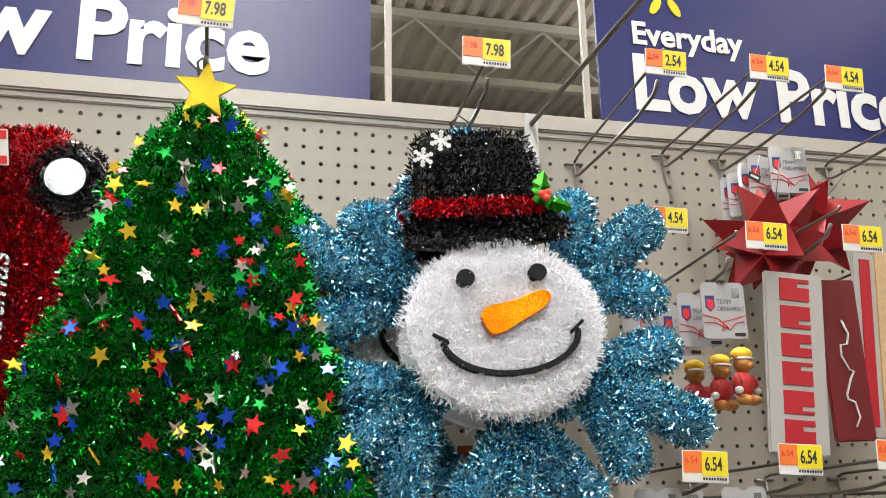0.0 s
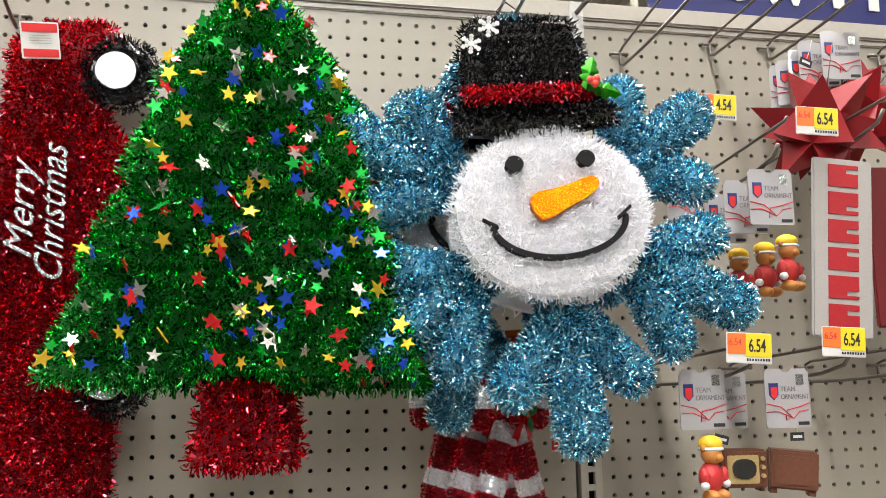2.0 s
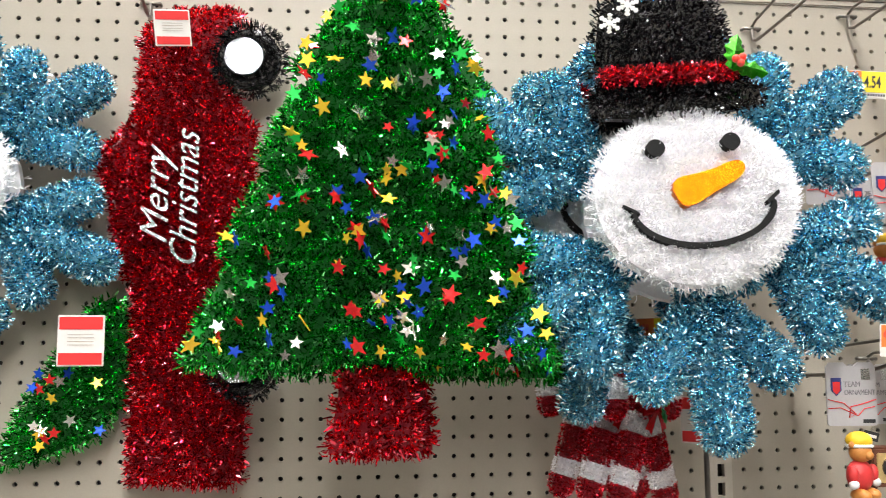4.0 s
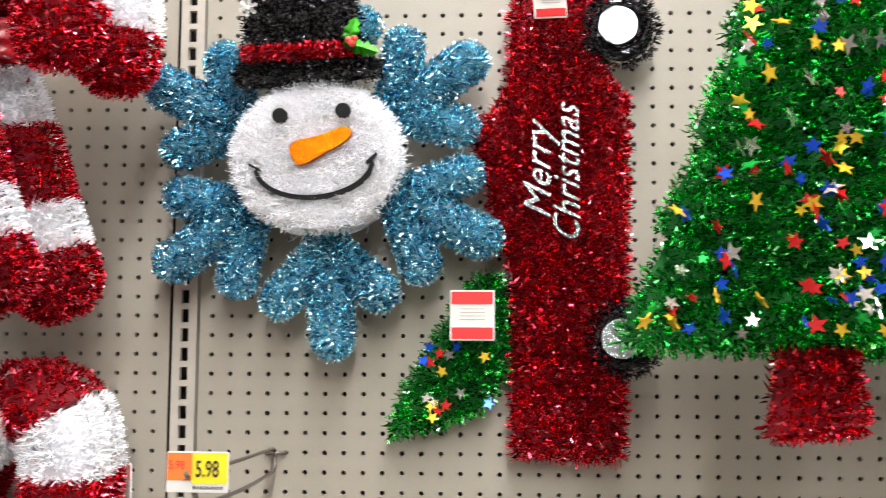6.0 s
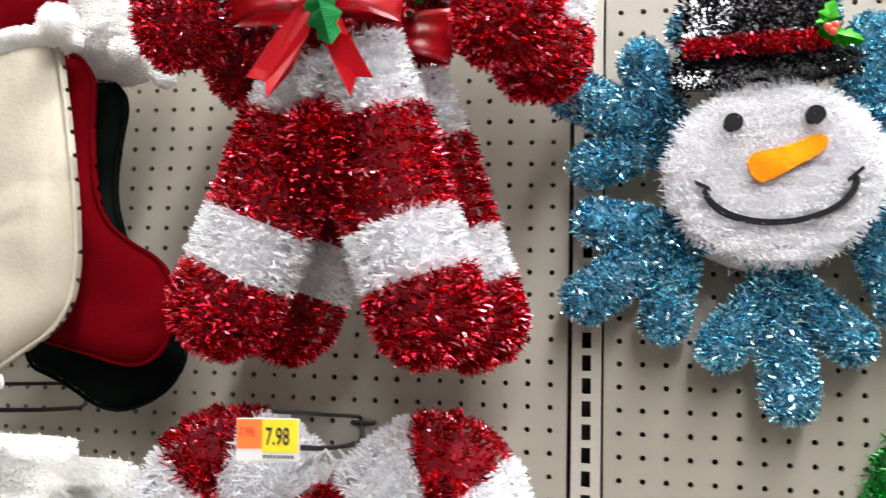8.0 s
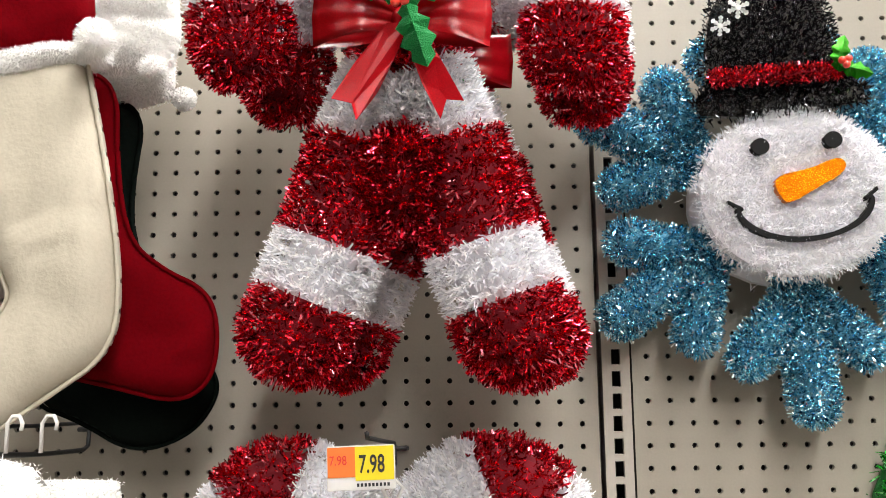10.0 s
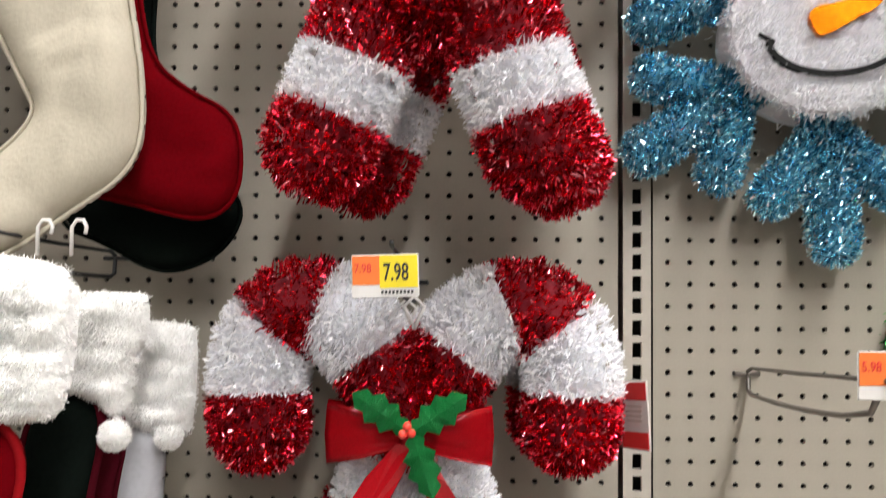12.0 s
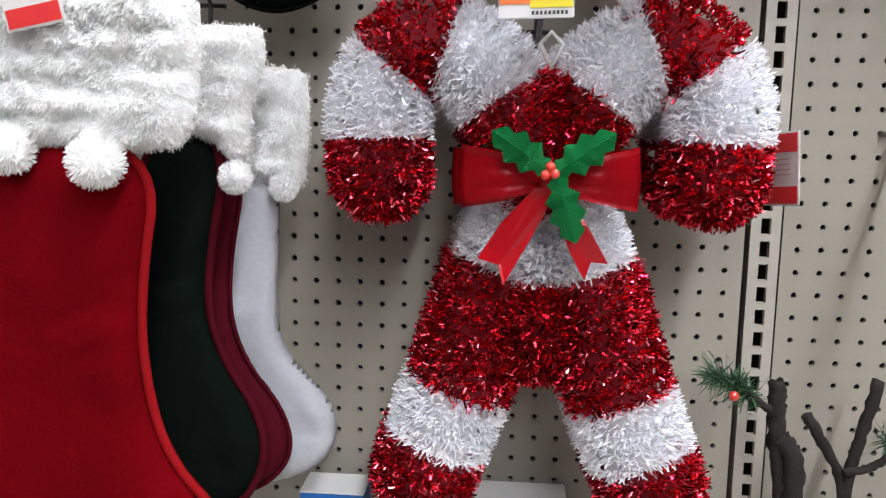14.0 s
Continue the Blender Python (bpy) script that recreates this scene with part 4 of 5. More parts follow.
# ---- things on the middle panel ----
near_snowman = snowman()
near_snowman.matrix_world = pose(0.152, -0.062, 1.774, 0, -4.5, 0)
front_snowman = copy_thing(near_snowman, pose(1.041, -0.262, 1.724, -8, -6.0, -3) @ Matrix.Scale(1.07, 4))
tagged(front_snowman, "tinsel snowman wreath at the front of its hook, black top hat")
rear_snowman = copy_thing(near_snowman, pose(0.988, -0.155, 1.728, -8, 12.0, 0))
tagged(rear_snowman, "tinsel snowman wreath hanging behind another one")
peg_hook(0.152, ROW0 + 20 * PITCH + 0.0, 0.12)
peg_hook(1.028, ROW0 + 20 * PITCH, 0.28, arm=0.045)
price_tag(pose(1.020, -0.315, 2.046, 0, 2, -4), "7.98", "7.98")

front_tree = tinsel_tree(41, 190)
front_tree.matrix_world = pose(0.694, -0.262, 1.548)
rear_tree = copy_thing(front_tree, pose(0.722, -0.17, 1.534, 0, 1.5, 0))
tagged(rear_tree, "green tinsel tree with foil stars hanging behind another tree")
peg_hook(0.704, ROW0 + 20 * PITCH, 0.27, arm=0.05)
price_tag(pose(0.704, -0.335, 2.050, 0, 3, -4), "7.98", "7.98")

truck()
product_card(pose(0.443, -0.075, 1.975, 10, -8, 18), 0.045, 0.046, "curled red and white product card on the truck")
product_card(pose(0.346, -0.070, 1.578), 0.055, 0.062, "red and white product card on the small tinsel tree")
peg_hook(0.40, ROW0 + 21 * PITCH, 0.10)

peg_hook(3.5 * PITCH, ROW0 - 4 * PITCH, 0.32, arm=0.03, mat=WIRE, label="empty grey wire peg hook on the board")
price_tag(pose(0.097, -0.345, 1.432, 0, 0, 0), "5.98", "5.98")

# ---- candy canes on the left panel ----
low_canes = candy_canes(leg=1.14)
low_canes.matrix_world = pose(-0.281, -0.148, 1.356, 0, 0, 0)
tagged(low_canes, "crossed tinsel candy canes hanging on the lower hook")
copy_thing(low_canes, pose(-0.292, -0.075, 1.352, 0, -1, 0))
high_canes = candy_canes(droop=-0.004)
high_canes.matrix_world = pose(-0.259, -0.245, 1.884, 0, 1, 0)
tagged(high_canes, "crossed tinsel candy canes hanging on the upper hook")
copy_thing(high_canes, pose(-0.236, -0.145, 1.880, 0, 0.5, 0))
peg_hook(-11.5 * PITCH, ROW0 - 0 * PITCH, 0.25, arm=0.03, mat=BLACK_WIRE, label="black wire peg hook holding the candy canes")
peg_hook(-10.5 * PITCH, ROW0 + 21 * PITCH, 0.25, arm=0.03, mat=BLACK_WIRE, label="black wire peg hook holding the candy canes")
price_tag(pose(-0.298, -0.275, 1.505, 0, -2, 0), "7.98", "7.98")

# ---- stockings ----
cream = stocking(pose(-0.60, -0.205, 1.87), [(-0.155, 0.0), (-0.145, 0.02), (0.020, 0.035), (0.028, 0.0), (0.046, -0.08), (0.066, -0.195), (0.060, -0.265), (0.0, -0.305), (-0.06, -0.346), (-0.11, -0.368), (-0.16, -0.345), (-0.14, -0.305), (-0.090, -0.265), (-0.036, -0.216), (-0.052, -0.185), (-0.090, -0.112), (-0.13, -0.06)],
                 0.030, CREAM, "cream fleece stocking with a white band and red top", trim=CREAM, seed=5)
pompom(cream, 0.046, -0.045, 0.031, 0.0185, np.random.default_rng(3))
part("red_top", soft_pad(smooth_outline([(-0.17, 0.000), (0.030, 0.030), (0.020, 0.130), (-0.17, 0.125)], 2), 0.030, -0.002), RED_FELT, cream, smooth=True)
mesh_object("white_band", *fur_pad(smooth_outline([(-0.17, -0.030), (0.040, 0.012), (0.046, 0.050), (-0.17, 0.016)], 1), 0.042, 0.004, np.random.default_rng(4), fold=0.05), FUR, cream, "white fleece band")

stocking(pose(-0.60, -0.155, 1.90), [(-0.05, 0.0), (0.032, 0.0), (0.035, -0.10), (0.050, -0.178), (0.088, -0.210), (0.132, -0.230), (0.146, -0.265), (0.142, -0.320), (0.108, -0.343), (0.04, -0.325), (-0.03, -0.31), (-0.06, -0.25)],
         0.024, RED_FELT, "dark red felt stocking behind a cream one", cuff=smooth_outline([(-0.10, 0.010), (0.060, -0.002), (0.096, 0.010), (0.088, 0.120), (-0.05, 0.12), (-0.1, 0.11)], 1), cuff_depth=0.028, poms=[(0.076, -0.025, -0.004, 0.014)], trim=RED_FELT, seed=6)
stocking(pose(-0.60, -0.09, 1.89), [(-0.05, 0.0), (0.040, 0.0), (0.026, -0.10), (0.030, -0.16), (0.076, -0.25), (0.126, -0.300), (0.128, -0.330), (0.10, -0.368), (0.04, -0.386), (-0.02, -0.350), (-0.08, -0.33), (-0.06, -0.2)],
         0.026, BLACK_FAB, "black velvet stocking at the back of the hook", cuff=smooth_outline([(-0.05, -0.002), (0.058, -0.006), (0.070, 0.03), (0.050, 0.09), (-0.05, 0.09)], 1), cuff_depth=0.024, poms=[(0.082, -0.01, 0.0, 0.013)], trim=BLACK_FAB, seed=7)
stocking(pose(-0.84, -0.09, 1.88), [(-0.06, 0.0), (0.05, 0.0), (0.054, -0.12), (0.080, -0.22), (0.078, -0.27), (0.03, -0.31), (-0.06, -0.31), (-0.10, -0.26), (-0.07, -0.15)],
         0.024, BURGUNDY, "burgundy velvet stocking on the next hook", cuff=smooth_outline([(-0.08, -0.01), (0.06, -0.01), (0.06, 0.07), (-0.08, 0.07)], 1), trim=BURGUNDY, seed=12)

peg_hook(-0.84, ROW0 + 17 * PITCH, 0.22, mat=BLACK_WIRE, label="black wire peg hook behind the stockings")
stocking(pose(-0.64, -0.30, 1.39), [(-0.10, 0.0), (0.056, 0.0), (0.033, -0.13), (0.038, -0.21), (0.058, -0.27), (0.12, -0.33), (0.13, -0.38), (0.05, -0.42), (-0.06, -0.36), (-0.12, -0.3)],
         0.026, RED_FELT, "red felt stocking with a shaggy white cuff and pompoms", cuff=smooth_outline([(-0.13, -0.008), (0.062, -0.010), (0.078, 0.004), (0.086, 0.070), (0.084, 0.116), (0.036, 0.130), (-0.13, 0.140)], 1), cuff_depth=0.036,
         poms=[(0.018, -0.040, -0.016, 0.021), (-0.052, -0.036, -0.008, 0.0195)], trim=RED_TRIM, seed=8)
stocking(pose(-0.60, -0.19, 1.40), [(-0.06, 0.0), (0.036, 0.0), (0.006, -0.15), (0.018, -0.21), (0.060, -0.275), (0.060, -0.325), (0.03, -0.37), (-0.06, -0.36)],
         0.024, BLACK_FAB, "black-green velvet stocking with burgundy piping", cuff=smooth_outline([(-0.06, -0.014), (0.020, -0.014), (0.034, -0.034), (0.048, -0.026), (0.052, 0.02), (0.064, 0.05), (0.064, 0.082), (0.056, 0.088), (-0.06, 0.088)], 1), cuff_depth=0.028,
         poms=[(0.042, -0.02, -0.046, 0.015)], trim=BURGUNDY, seed=9)
stocking(pose(-0.602, -0.148, 1.385), [(-0.06, 0.0), (0.042, 0.0), (0.014, -0.14), (0.026, -0.21), (0.074, -0.270), (0.078, -0.320), (0.03, -0.36), (-0.06, -0.35)],
         0.018, BURGUNDY, "burgundy velvet stocking behind a black-green one", trim=BURGUNDY, seed=13)
stocking(pose(-0.59, -0.10, 1.36), [(-0.05, 0.0), (0.046, 0.0), (0.037, -0.13), (0.042, -0.19), (0.076, -0.225), (0.104, -0.262), (0.094, -0.315), (0.03, -0.345), (-0.05, -0.34)],
         0.018, GREY_SATIN, "pale grey fleece stocking at the back", cuff=smooth_outline([(-0.05, -0.012), (0.060, -0.026), (0.070, -0.016), (0.074, 0.085), (0.06, 0.096), (-0.05, 0.096)], 1), cuff_depth=0.026, poms=[(0.052, -0.022, -0.022, 0.0145)], seed=10)
peg_hook(-25.5 * PITCH, ROW0 + 1 * PITCH, 0.30, arm=0.02, mat=BLACK_WIRE, label="black wire peg hook behind the stockings")
price_tag(pose(-0.660, -0.335, 1.553, 0, -2, 0), "9.98", "9.98")
product_card(pose(-0.665, -0.345, 1.50, 0, -12, 0), 0.045, 0.06, "red and white product card on the fur cuff")
product_card(pose(-0.058, -0.115, 1.366, 0, -6, -66), 0.05, 0.07, "red and white product card beside the candy canes")
for x in (-0.60, -0.57):
    hanger = thing("plastic_hanger", pose(x, -0.28, 1.535), "small clear white plastic stocking hanger", "hanger", "plastic hangers")
    wire("loop", [(0.0, 0, -0.015), (0.0, 0, 0.010), (0.004, 0, 0.016), (0.010, 0, 0.016), (0.013, 0, 0.010), (0.012, 0, 0.004)], 0.0018, PAPER, hanger)

shelf = thing("low_shelf", pose(-0.3, 0, 0.9), "beige steel shelf low on the pegboard", "shelf")
part("deck", box_bm(-0.29, 0.25, -0.30, -0.002, -0.018, 0.0, 0.002), STEEL_PAINT, shelf)
BOX_BLUE = material("blue_box_card", (0.02, 0.13, 0.42), 0.4, var=0.06, bump=0.02)
for x, w in ((-0.500, 0.07), (-0.295, 0.10)):
    carton = thing("blue_carton", pose(x, -0.06, 0.9), "blue carton with a white top edge on the low shelf", "carton", "blue cartons")
    part("body", box_bm(-w / 2, w / 2, -0.02, 0.03, 0.0005, 0.098, 0.001), BOX_BLUE, carton)
    part("white_edge", box_bm(-w / 2 - 0.001, w / 2 + 0.001, -0.021, 0.031, 0.0985, 0.1010, 0.001), WHITE_INK, carton)

# small candy canes on the hook under the front snowman
small_canes = candy_canes(leg=1.14, fill=0.3)
small_canes.matrix_world = pose(1.026, -0.140, 1.494, 0, 2, 30) @ Matrix.Scale(0.34, 4)
tagged(small_canes, "small crossed tinsel candy canes on a hook", group="small candy cane pairs")
for k, (x, y, z) in enumerate(((1.000, -0.100, 1.496), (0.974, -0.060, 1.498))):
    small = copy_thing(small_canes, pose(x, y, z, 0, -2 * k, 26 - 5 * k))
    tagged(small, "small crossed tinsel candy canes on a hook", group="small candy cane pairs")
peg_hook(41.5 * PITCH, ROW0 + 3 * PITCH, 0.13, arm=0.03, mat=BLACK_WIRE, label="black wire peg hook holding small candy canes")
price_tag(pose(1.04, -0.165, 1.585, 0, 0, -50), "4.98", "4.98")
product_card(pose(1.115, -0.09, 1.475, 0, 0, -40), 0.04, 0.06, "red and white product card beside the small canes")

# ---- things on the right panel ----
CLEAR_CARD = material("grey_hang_card", (0.38, 0.365, 0.365), 0.28, var=0.05, bump=0.02, coat=0.4)
NAVY_INK = material("navy_ink", (0.03, 0.04, 0.16), 0.4, var=0.05, bump=0.0)
GREY_INK = material("grey_ink", (0.16, 0.15, 0.16), 0.4, var=0.05, bump=0.0)
STAR_RED = material("red_star_enamel", (0.25, 0.008, 0.012), 0.30, 0.15, var=0.14, scale=80, bump=0.15)
BEAR_FUR = material("bear_brown", (0.50, 0.20, 0.04), 0.5, var=0.12)
BEAR_SHIRT = material("bear_red_shirt", (0.52, 0.03, 0.03), 0.5, var=0.08)
BEAR_HAT = material("bear_yellow_hat", (0.85, 0.52, 0.02), 0.5, var=0.08)
BOARD_WHITE = material("white_board", (0.36, 0.335, 0.31), 0.5, var=0.07)
BOARD_MAROON = material("maroon_board", (0.13, 0.010, 0.012), 0.45, var=0.1)
BOARD_RED = material("red_board_paint", (0.36, 0.014, 0.02), 0.45, var=0.12, bump=0.05)
WOOD = material("brown_wood", (0.12, 0.040, 0.018), 0.45, var=0.25, scale=40, bump=0.2)
PALE_WOOD = material("pale_wood", (0.50, 0.33, 0.18), 0.5, var=0.2, scale=30, bump=0.2)
BRASS = material("brass_panel", (0.62, 0.46, 0.20), 0.35, 0.5, var=0.15)
SCREEN = material("dark_screen", (0.03, 0.028, 0.026), 0.15, var=0.2)
HOLO = material("hologram_foil", (0.75, 0.80, 0.78), 0.15, 0.9, var=0.3, scale=150)


def hang_card(x, y, z, turn=0.0):
    """A small grey hanging card with an emblem, two words and a red flourish."""
    ob = thing("ornament_card", pose(x, y, z, 0, 0, turn), "grey hanging card with red flourish and words TEAM ORNAMENT", "card", "ornament cards")
    w, h = 0.058, 0.070
    slot = [(-0.008, h / 2), (-0.004, h / 2 - 0.004), (0.004, h / 2 - 0.004), (0.008, h / 2)]
    part("paper", slab([(-w / 2, -h / 2 + 0.002), (-w / 2 + 0.002, -h / 2), (w / 2 - 0.002, -h / 2), (w / 2, -h / 2 + 0.002), (w / 2, h / 2 - 0.005), (w / 2 - 0.004, h / 2)] + slot[::-1] + [(-w / 2 + 0.004, h / 2), (-w / 2, h / 2 - 0.005)], -0.0008, 0.0008), CLEAR_CARD, ob)
    shield = [(-0.024, 0.018), (-0.012, 0.018), (-0.012, 0.004), (-0.018, -0.002), (-0.024, 0.004)]
    part("emblem", slab(shield, -0.0018, -0.0009), NAVY_INK, ob)
    part("emblem_field", slab([(x0 * 0.7 - 0.0054, z0 * 0.7 + 0.001) for x0, z0 in shield], -0.0024, -0.0019), RED_INK, ob)
    lettering("word", "TEAM", 0.0085, GREY_INK, ob, (-0.009, -0.0012, 0.008), depth=0.0004, squeeze=0.9)
    lettering("word", "ORNAMENT", 0.0085, GREY_INK, ob, (-0.009, -0.0012, -0.001), depth=0.0004, squeeze=0.78)
    wire("flourish", [(-0.028, -0.0014, -0.006), (-0.010, -0.0014, -0.010), (0.004, -0.0014, -0.022), (-0.004, -0.0014, -0.026), (-0.002, -0.0014, -0.014), (0.012, -0.0014, -0.011), (0.028, -0.0014, -0.006)], 0.0007, RED_INK, ob, sides=4)
    wire("flourish", [(-0.028, -0.0014, -0.016), (-0.014, -0.0014, -0.015), (0.006, -0.0014, -0.024), (0.014, -0.0014, -0.016), (0.026, -0.0014, -0.014)], 0.0007, RED_INK, ob, sides=4)
    part("maker_mark", box_bm(0.012, 0.026, -0.0014, -0.0009, -0.032, -0.028), BLACK_INK, ob)
    part("hologram", box_bm(0.012, 0.022, -0.0014, -0.0009, 0.016, 0.028), HOLO, ob)
    return ob


def swing_label(x, y, z, turn):
    ob = thing("swing_label", pose(x, y, z, 0, turn, 0), "tiny black label with a pale bar on a string", "label", "swing labels")
    part("paper", box_bm(-0.009, 0.009, -0.0006, 0.0006, -0.005, 0.005), BLACK_INK, ob)
    part("mark", box_bm(-0.006, 0.006, -0.0011, -0.0007, -0.0016, 0.0016), WHITE_INK, ob)
    wire("string", [(0.0, 0, 0.005), (0.001, 0, 0.02), (0.0, 0, 0.034)], 0.0005, PAPER, ob, sides=4)


def metal_star(x, y, z, r, turn):
    """A folded star with many long points."""
    ob = thing("star_ornament", pose(x, y, z, 12, turn, -20), "glossy dark red many-pointed star ornament", "star", "star ornaments")
    bm = bmesh.new()
    bmesh.ops.create_icosphere(bm, subdivisions=1, radius=r * 0.52)
    bm.normal_update()
    for k, f in enumerate(list(bm.faces)):
        top = bmesh.ops.poke(bm, faces=[f])["verts"][0]
        top.co = top.co.normalized() * r * (1.0, 0.88, 0.94)[k % 3]
    bmesh.ops.scale(bm, vec=(1, 0.7, 1), verts=bm.verts)
    part("body", bm, STAR_RED, ob)
    wire("string", [(0, 0, r * 0.5), (0, 0.01, r * 1.2)], 0.0008, WIRE, ob, sides=4)
    return ob


def bear(x, y, z, turn=0.0, size=1.0):
    """A small bear figure in a shirt and hat, one mesh."""
    bm = bmesh.new()
    def blob(c, s, mat):
        vs = bmesh.ops.create_uvsphere(bm, u_segments=14, v_segments=9, radius=1, matrix=Matrix.Translation(c) @ Matrix.Diagonal((*s, 1)))["verts"]
        for f in {f for v in vs for f in v.link_faces}:
            f.material_index = mat
            f.smooth = True
    blob((0, 0, 0.0), (0.017, 0.013, 0.018), 1)
    blob((0, -0.002, 0.026), (0.013, 0.012, 0.012), 0)
    blob((0, -0.012, 0.023), (0.006, 0.005, 0.005), 0)
    blob((0.003, 0.001, 0.038), (0.0150, 0.0140, 0.0105), 2)
    blob((0.017, 0.001, 0.030), (0.004, 0.004, 0.004), 3)
    blob((0.002, 0.0, 0.0325), (0.0158, 0.0150, 0.0038), 3)
    for s in (-1, 1):
        blob((s * 0.018, -0.004, 0.002), (0.006, 0.006, 0.010), 1)
        blob((s * 0.020, -0.006, -0.008), (0.0055, 0.0055, 0.005), 3)
        blob((s * 0.009, -0.006, -0.020), (0.008, 0.012, 0.007), 0)
        blob((s * 0.012, 0.0, 0.034), (0.004, 0.003, 0.004), 0)
    me = bpy.data.meshes.new("bear_figure")
    bm.to_mesh(me)
    bm.free()
    for m in (BEAR_FUR, BEAR_SHIRT, BEAR_HAT, WHITE_INK):
        me.materials.append(m)
    ob = new("bear_figure", me)
    ob.matrix_world = pose(x, y, z, 0, 0, turn) @ Matrix.Scale(size, 4)
    return tagged(ob, "small brown bear ornament in red shirt and yellow hat", "bear figure", "bear figures")


for col, row, arm in ((49.5, 21, 0.045), (55.5, 22, 0.030), (59.5, 22, 0.020), (67.5, 22, 0.02), (52.5, 12, 0.04), (58.5, 14, 0.03), (64.5, 13, 0.03), (50.5, 2, 0.03), (55.5, 2, 0.03), (60.5, 2, 0.03), (65.5, 2, 0.03)):
    peg_hook(col * PITCH, ROW0 + row * PITCH, 0.27, arm=arm)
for x, z, text, tilt, y in ((1.257, 2.062, "2.54", 4, -0.305), (1.405, 2.070, "4.54", 4, -0.305), (1.517, 2.066, "4.54", 4, -0.305), (1.375, 1.845, "6.54", 3, -0.302), (1.513, 1.848, "6.54", 3, -0.302),
                            (1.387, 1.579, "6.54", 3, -0.302), (1.264, 1.573, "6.54", 3, -0.302), (1.520, 1.582, "6.54", 3, -0.302), (1.299, 1.889, "4.54", 3, -0.205)):
    price_tag(pose(x, y, z, 0, tilt, -6), text, text, width=0.054, height=0.035)

for x, y, z, t in ((1.514, -0.175, 1.984, -6), (1.508, -0.135, 1.986, -14), (1.505, -0.115, 1.980, -20), (1.502, -0.09, 1.974, -25), (1.500, -0.075, 1.972, -28),
                   (1.336, -0.255, 1.760, -4), (1.332, -0.205, 1.757, -8), (1.335, -0.150, 1.752, -4), (1.300, -0.110, 1.790, -6),
                   (1.228, -0.255, 1.515, -2), (1.284, -0.205, 1.512, -6), (1.339, -0.255, 1.514, -2), (1.285, -0.160, 1.508, -6)):
    hang_card(x, y, z, t)
for x, y, z, t in ((1.425, -0.22, 1.952, 20), (1.352, -0.25, 1.468, 0), (1.252, -0.25, 1.468, 15)):
    swing_label(x, y, z, t)
metal_star(1.472, -0.175, 1.876, 0.098, 10)
metal_star(1.572, -0.120, 1.918, 0.098, 40)
metal_star(1.540, -0.075, 1.885, 0.070, 65)
for x, y, z, t in ((1.386, -0.205, 1.674, 25), (1.378, -0.165, 1.670, 20), (1.366, -0.120, 1.668, 15)):
    bear(x, y, z, t)

team_board = thing("team_board", pose(1.421, -0.27, 1.696, 0, 4.5, -4), "white hanging board with red block shapes down its middle", "board", "hanging boards")
part("board", box_bm(-0.040, 0.040, 0.0, 0.006, -0.112, 0.112, 0.002), BOARD_WHITE, team_board)
for k, notch in enumerate((0.006, -0.006, 0.0, 0.007, -0.007, 0.004)):
    z = 0.090 - 0.035 * k
    shape = [(-0.020, z - 0.014), (0.020, z - 0.014), (0.020, z - 0.003 + notch), (0.004, z - 0.003 + notch), (0.004, z + 0.003 + notch), (0.020, z + 0.003 + notch), (0.020, z + 0.014), (-0.020, z + 0.014)]
    part("red_shape", slab(shape, -0.0014, -0.0002), BOARD_RED, team_board)
maroon = thing("maroon_board", pose(1.548, -0.20, 1.706, 0, -1, -4), "dark red hanging board with a pale scrawl", "board", "hanging boards")
part("board", box_bm(-0.030, 0.030, 0.0, 0.006, -0.105, 0.112, 0.002), BOARD_MAROON, maroon)
wire("scrawl", [(0.008 * math.sin(k * 1.3), -0.002, 0.05 - 0.011 * k + 0.006 * math.cos(k * 1.9)) for k in range(13)], 0.0016, PAPER, maroon, sides=4)
striped = thing("striped_board", pose(1.605, -0.20, 1.728, 0, 4.5, -4), "white and red hanging board backed with pale wood", "board", "hanging boards")
part("board", box_bm(-0.034, 0.0, 0.0, 0.006, -0.125, 0.130, 0.002), BOARD_WHITE, striped)
part("red_strip", box_bm(-0.024, -0.008, -0.0015, -0.0003, -0.11, 0.12), BOARD_RED, striped)
part("wood_back", box_bm(0.001, 0.05, 0.002, 0.010, -0.12, 0.135, 0.002), PALE_WOOD, striped)
sprig = thing("pine_sprig", pose(1.555, -0.12, 1.962), "short green pine sprig on an ornament", "pine sprig", "pine sprigs")
NEEDLE = material("pine_needle", (0.03, 0.09, 0.03), 0.55, var=0.3, bump=0.0, tints=[(0.02, 0.07, 0.025), (0.04, 0.12, 0.04), (0.015, 0.05, 0.02), (0.06, 0.13, 0.05)])
needle_rng = np.random.default_rng(77)


def needles(parent, points, n, length):
    pts = np.array([tuple(p) for p in points])
    u = needle_rng.uniform(0, len(pts) - 1.001, n)
    i = u.astype(int)
    p = pts[i] + (pts[i + 1] - pts[i]) * (u - i)[:, None]
    d = unit(unit(pts[i + 1] - pts[i]) * 0.6 + needle_rng.normal(size=(n, 3)) * 0.7)
    return mesh_object("needles", *blades(p, d, length, 0.0011, needle_rng), NEEDLE, parent, "green pine needles")


needles(sprig, [(0, 0, -0.03), (0.0, 0, 0.0), (-0.006, 0, 0.03)], 260, 0.028)
wire("stem", [(0, 0, -0.045), (0, 0, 0.0), (-0.006, 0, 0.03)], 0.002, WOOD, sprig)

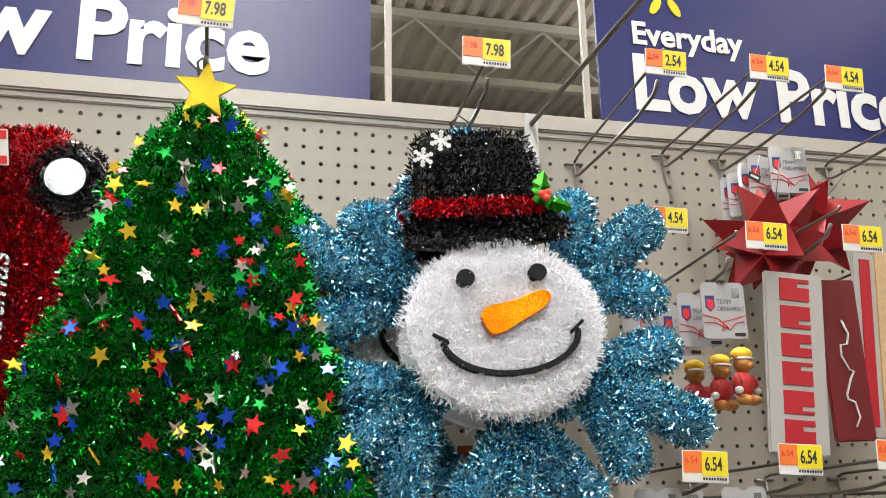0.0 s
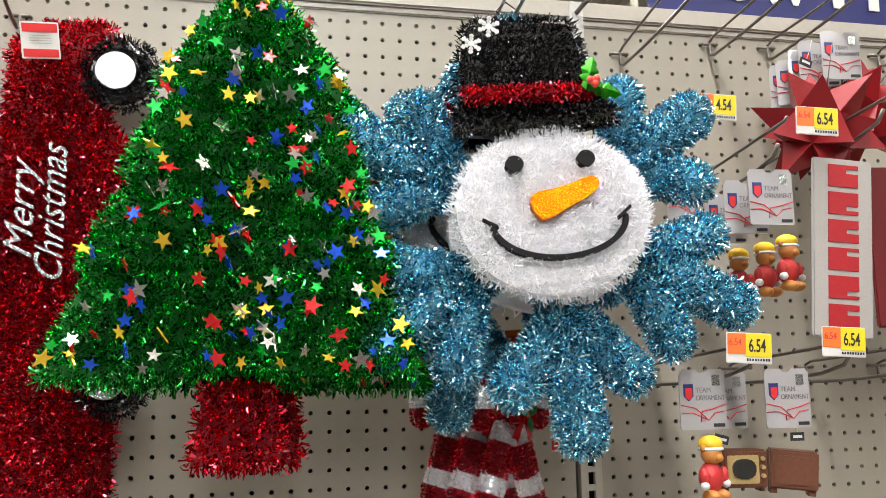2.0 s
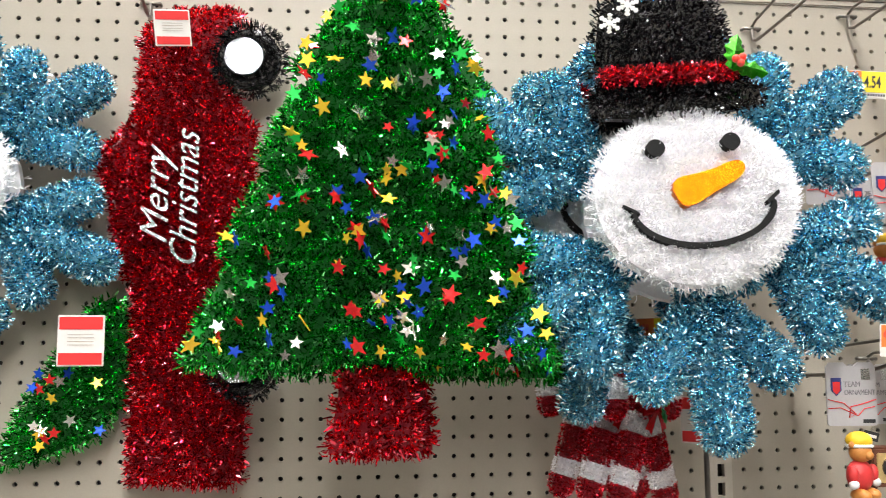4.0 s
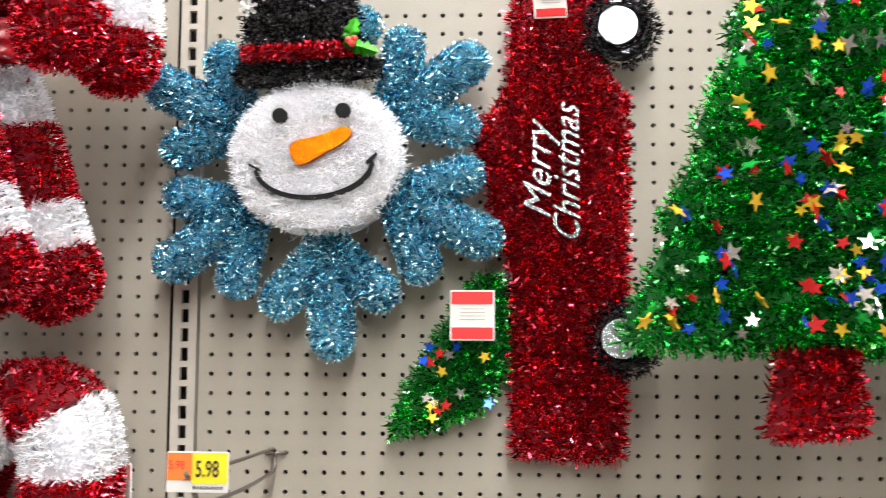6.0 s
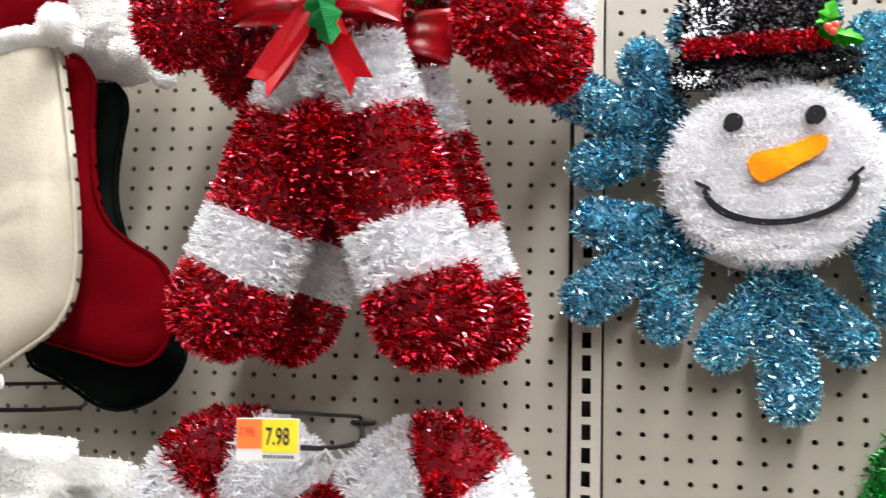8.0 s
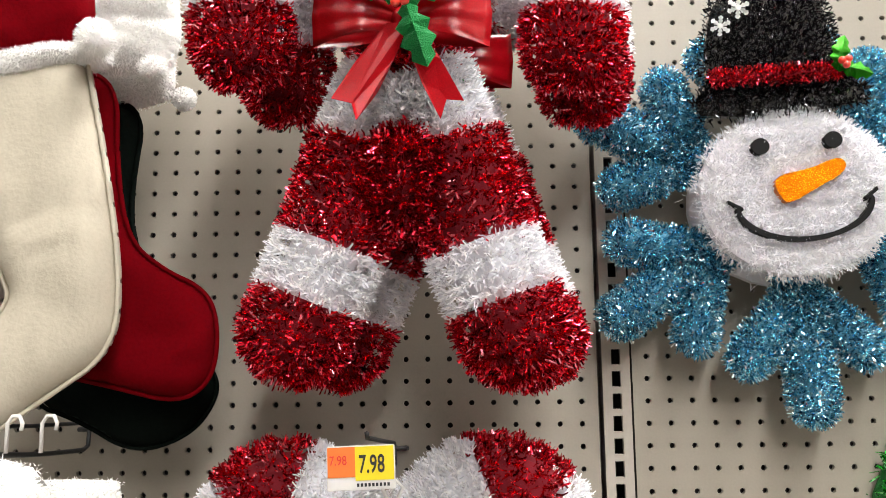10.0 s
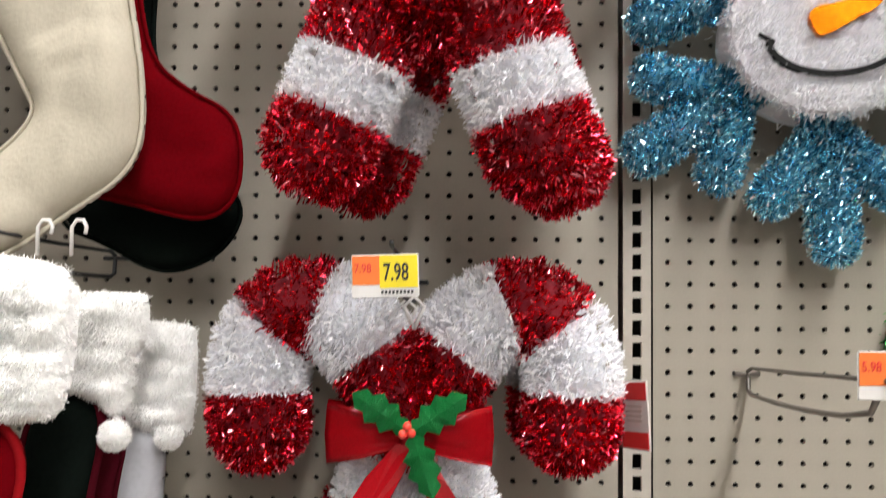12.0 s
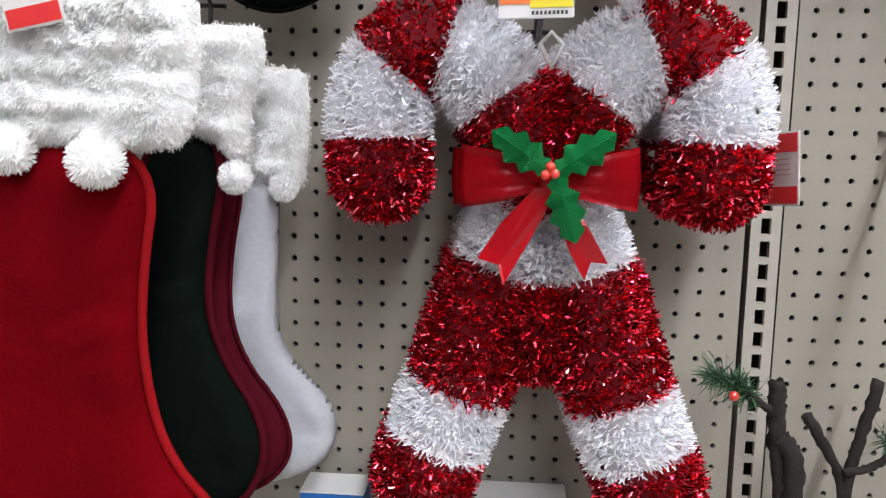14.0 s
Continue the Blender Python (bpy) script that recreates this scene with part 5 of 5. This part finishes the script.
tv = thing("toy_television", pose(1.284, -0.245, 1.432, 0, 0, -8), "brown wooden toy television ornament with a brass front", "toy television")
part("cabinet", box_bm(-0.027, 0.027, 0.0, 0.03, -0.022, 0.022, 0.002), WOOD, tv)
part("front_panel", box_bm(-0.022, 0.016, -0.002, 0.001, -0.017, 0.016, 0.001), BRASS, tv)
part("screen", slab(smooth_outline([(-0.017, -0.011), (0.011, -0.011), (0.011, 0.012), (-0.017, 0.012)], 2), -0.005, -0.001), SCREEN, tv)
for z in (0.012, 0.002, -0.008):
    part("dial", slab(ellipse(0.0205, z, 0.0026, 0.0026, 10), -0.004, 0.0), BRASS, tv)
for x in (-0.022, 0.022):
    part("foot", box_bm(x - 0.002, x + 0.002, 0.006, 0.024, -0.027, -0.0222), WOOD, tv)
bear(1.236, -0.25, 1.425, 25)
crate = thing("brown_box_ornament", pose(1.352, -0.235, 1.428, 0, 5, -24), "plain brown wooden box ornament on short feet", "box ornament")
part("body", box_bm(-0.028, 0.028, -0.012, 0.018, -0.023, 0.023, 0.002), WOOD, crate)
part("front_board", box_bm(-0.022, 0.022, -0.0135, -0.0122, -0.017, 0.017, 0.0005), WOOD, crate)
for x in (-0.022, 0.022):
    part("foot", box_bm(x - 0.004, x + 0.004, -0.008, 0.014, -0.029, -0.0235), WOOD, crate)

# rod and bracket at the top of the right-hand upright
bracket = thing("rod_bracket", pose(1.186, -0.004, 2.07), "zinc bracket with a long bare steel rod", "bracket")
part("plate", box_bm(-0.011, 0.011, -0.010, 0.0, -0.045, 0.040, 0.002), ZINC, bracket)
wire("rod", [(0.0, -0.01, 0.022), (0.006, -0.20, 0.030), (0.014, -0.50, 0.044)], 0.0042, WIRE, bracket)

# ---- low on the board ----
BARK = material("dark_bark", (0.012, 0.007, 0.005), 0.85, var=0.35, scale=60, bump=0.6)
twigs = thing("twig_decoration", pose(0.0, -0.07, 1.0), "dark twig decoration with green pine needles", "twig decoration")
for path, r in (([(-0.020, 0, -0.14), (-0.020, 0, 0.02), (-0.027, 0, 0.07), (-0.030, 0, 0.11), (-0.032, 0, 0.144)], 0.0085), ([(-0.026, -0.004, 0.085), (-0.012, -0.008, 0.06), (-0.010, -0.008, 0.0), (-0.016, -0.006, -0.10)], 0.010), ([(-0.030, 0, 0.105), (-0.048, -0.005, 0.120), (-0.078, -0.01, 0.140)], 0.0045),
                ([(0.050, 0.0, -0.14), (0.044, 0, 0.02), (0.026, 0, 0.066), (0.0, 0, 0.108)], 0.0055), ([(0.046, 0, -0.14), (0.048, 0, 0.03), (0.058, 0, 0.09), (0.070, 0, 0.148)], 0.006), ([(0.040, -0.008, 0.05), (0.07, -0.01, 0.06), (0.10, -0.01, 0.09)], 0.004)):
    line = curve_points(path, 22)
    jit = random.Random(len(path) * 7 + int(r * 1e4))
    verts, faces = wire_mesh(line, r, 9)
    verts = [v + Vector((jit.uniform(-1, 1), jit.uniform(-1, 1), jit.uniform(-1, 1))) * r * 0.28 for v in verts]
    mesh_object("twig", verts, faces, BARK, twigs, smooth=True)
needles(twigs, [(-0.058, -0.01, 0.128), (-0.078, -0.012, 0.142), (-0.100, -0.014, 0.152)], 420, 0.026)
needles(twigs, [(0.075, -0.01, 0.085), (0.095, -0.012, 0.095), (0.130, -0.012, 0.098)], 420, 0.026)
for x, z in ((-0.080, 0.132), (0.108, 0.094)):
    bm = bmesh.new()
    bmesh.ops.create_icosphere(bm, subdivisions=2, radius=0.0055, matrix=Matrix.Translation((x, -0.02, z)))
    part("berry", bm, BERRY, twigs, smooth=True)
peg_hook(0.5 * PITCH, ROW0 - 24 * PITCH + 2 * PITCH, 0.08, label="grey steel peg hook behind the twigs")
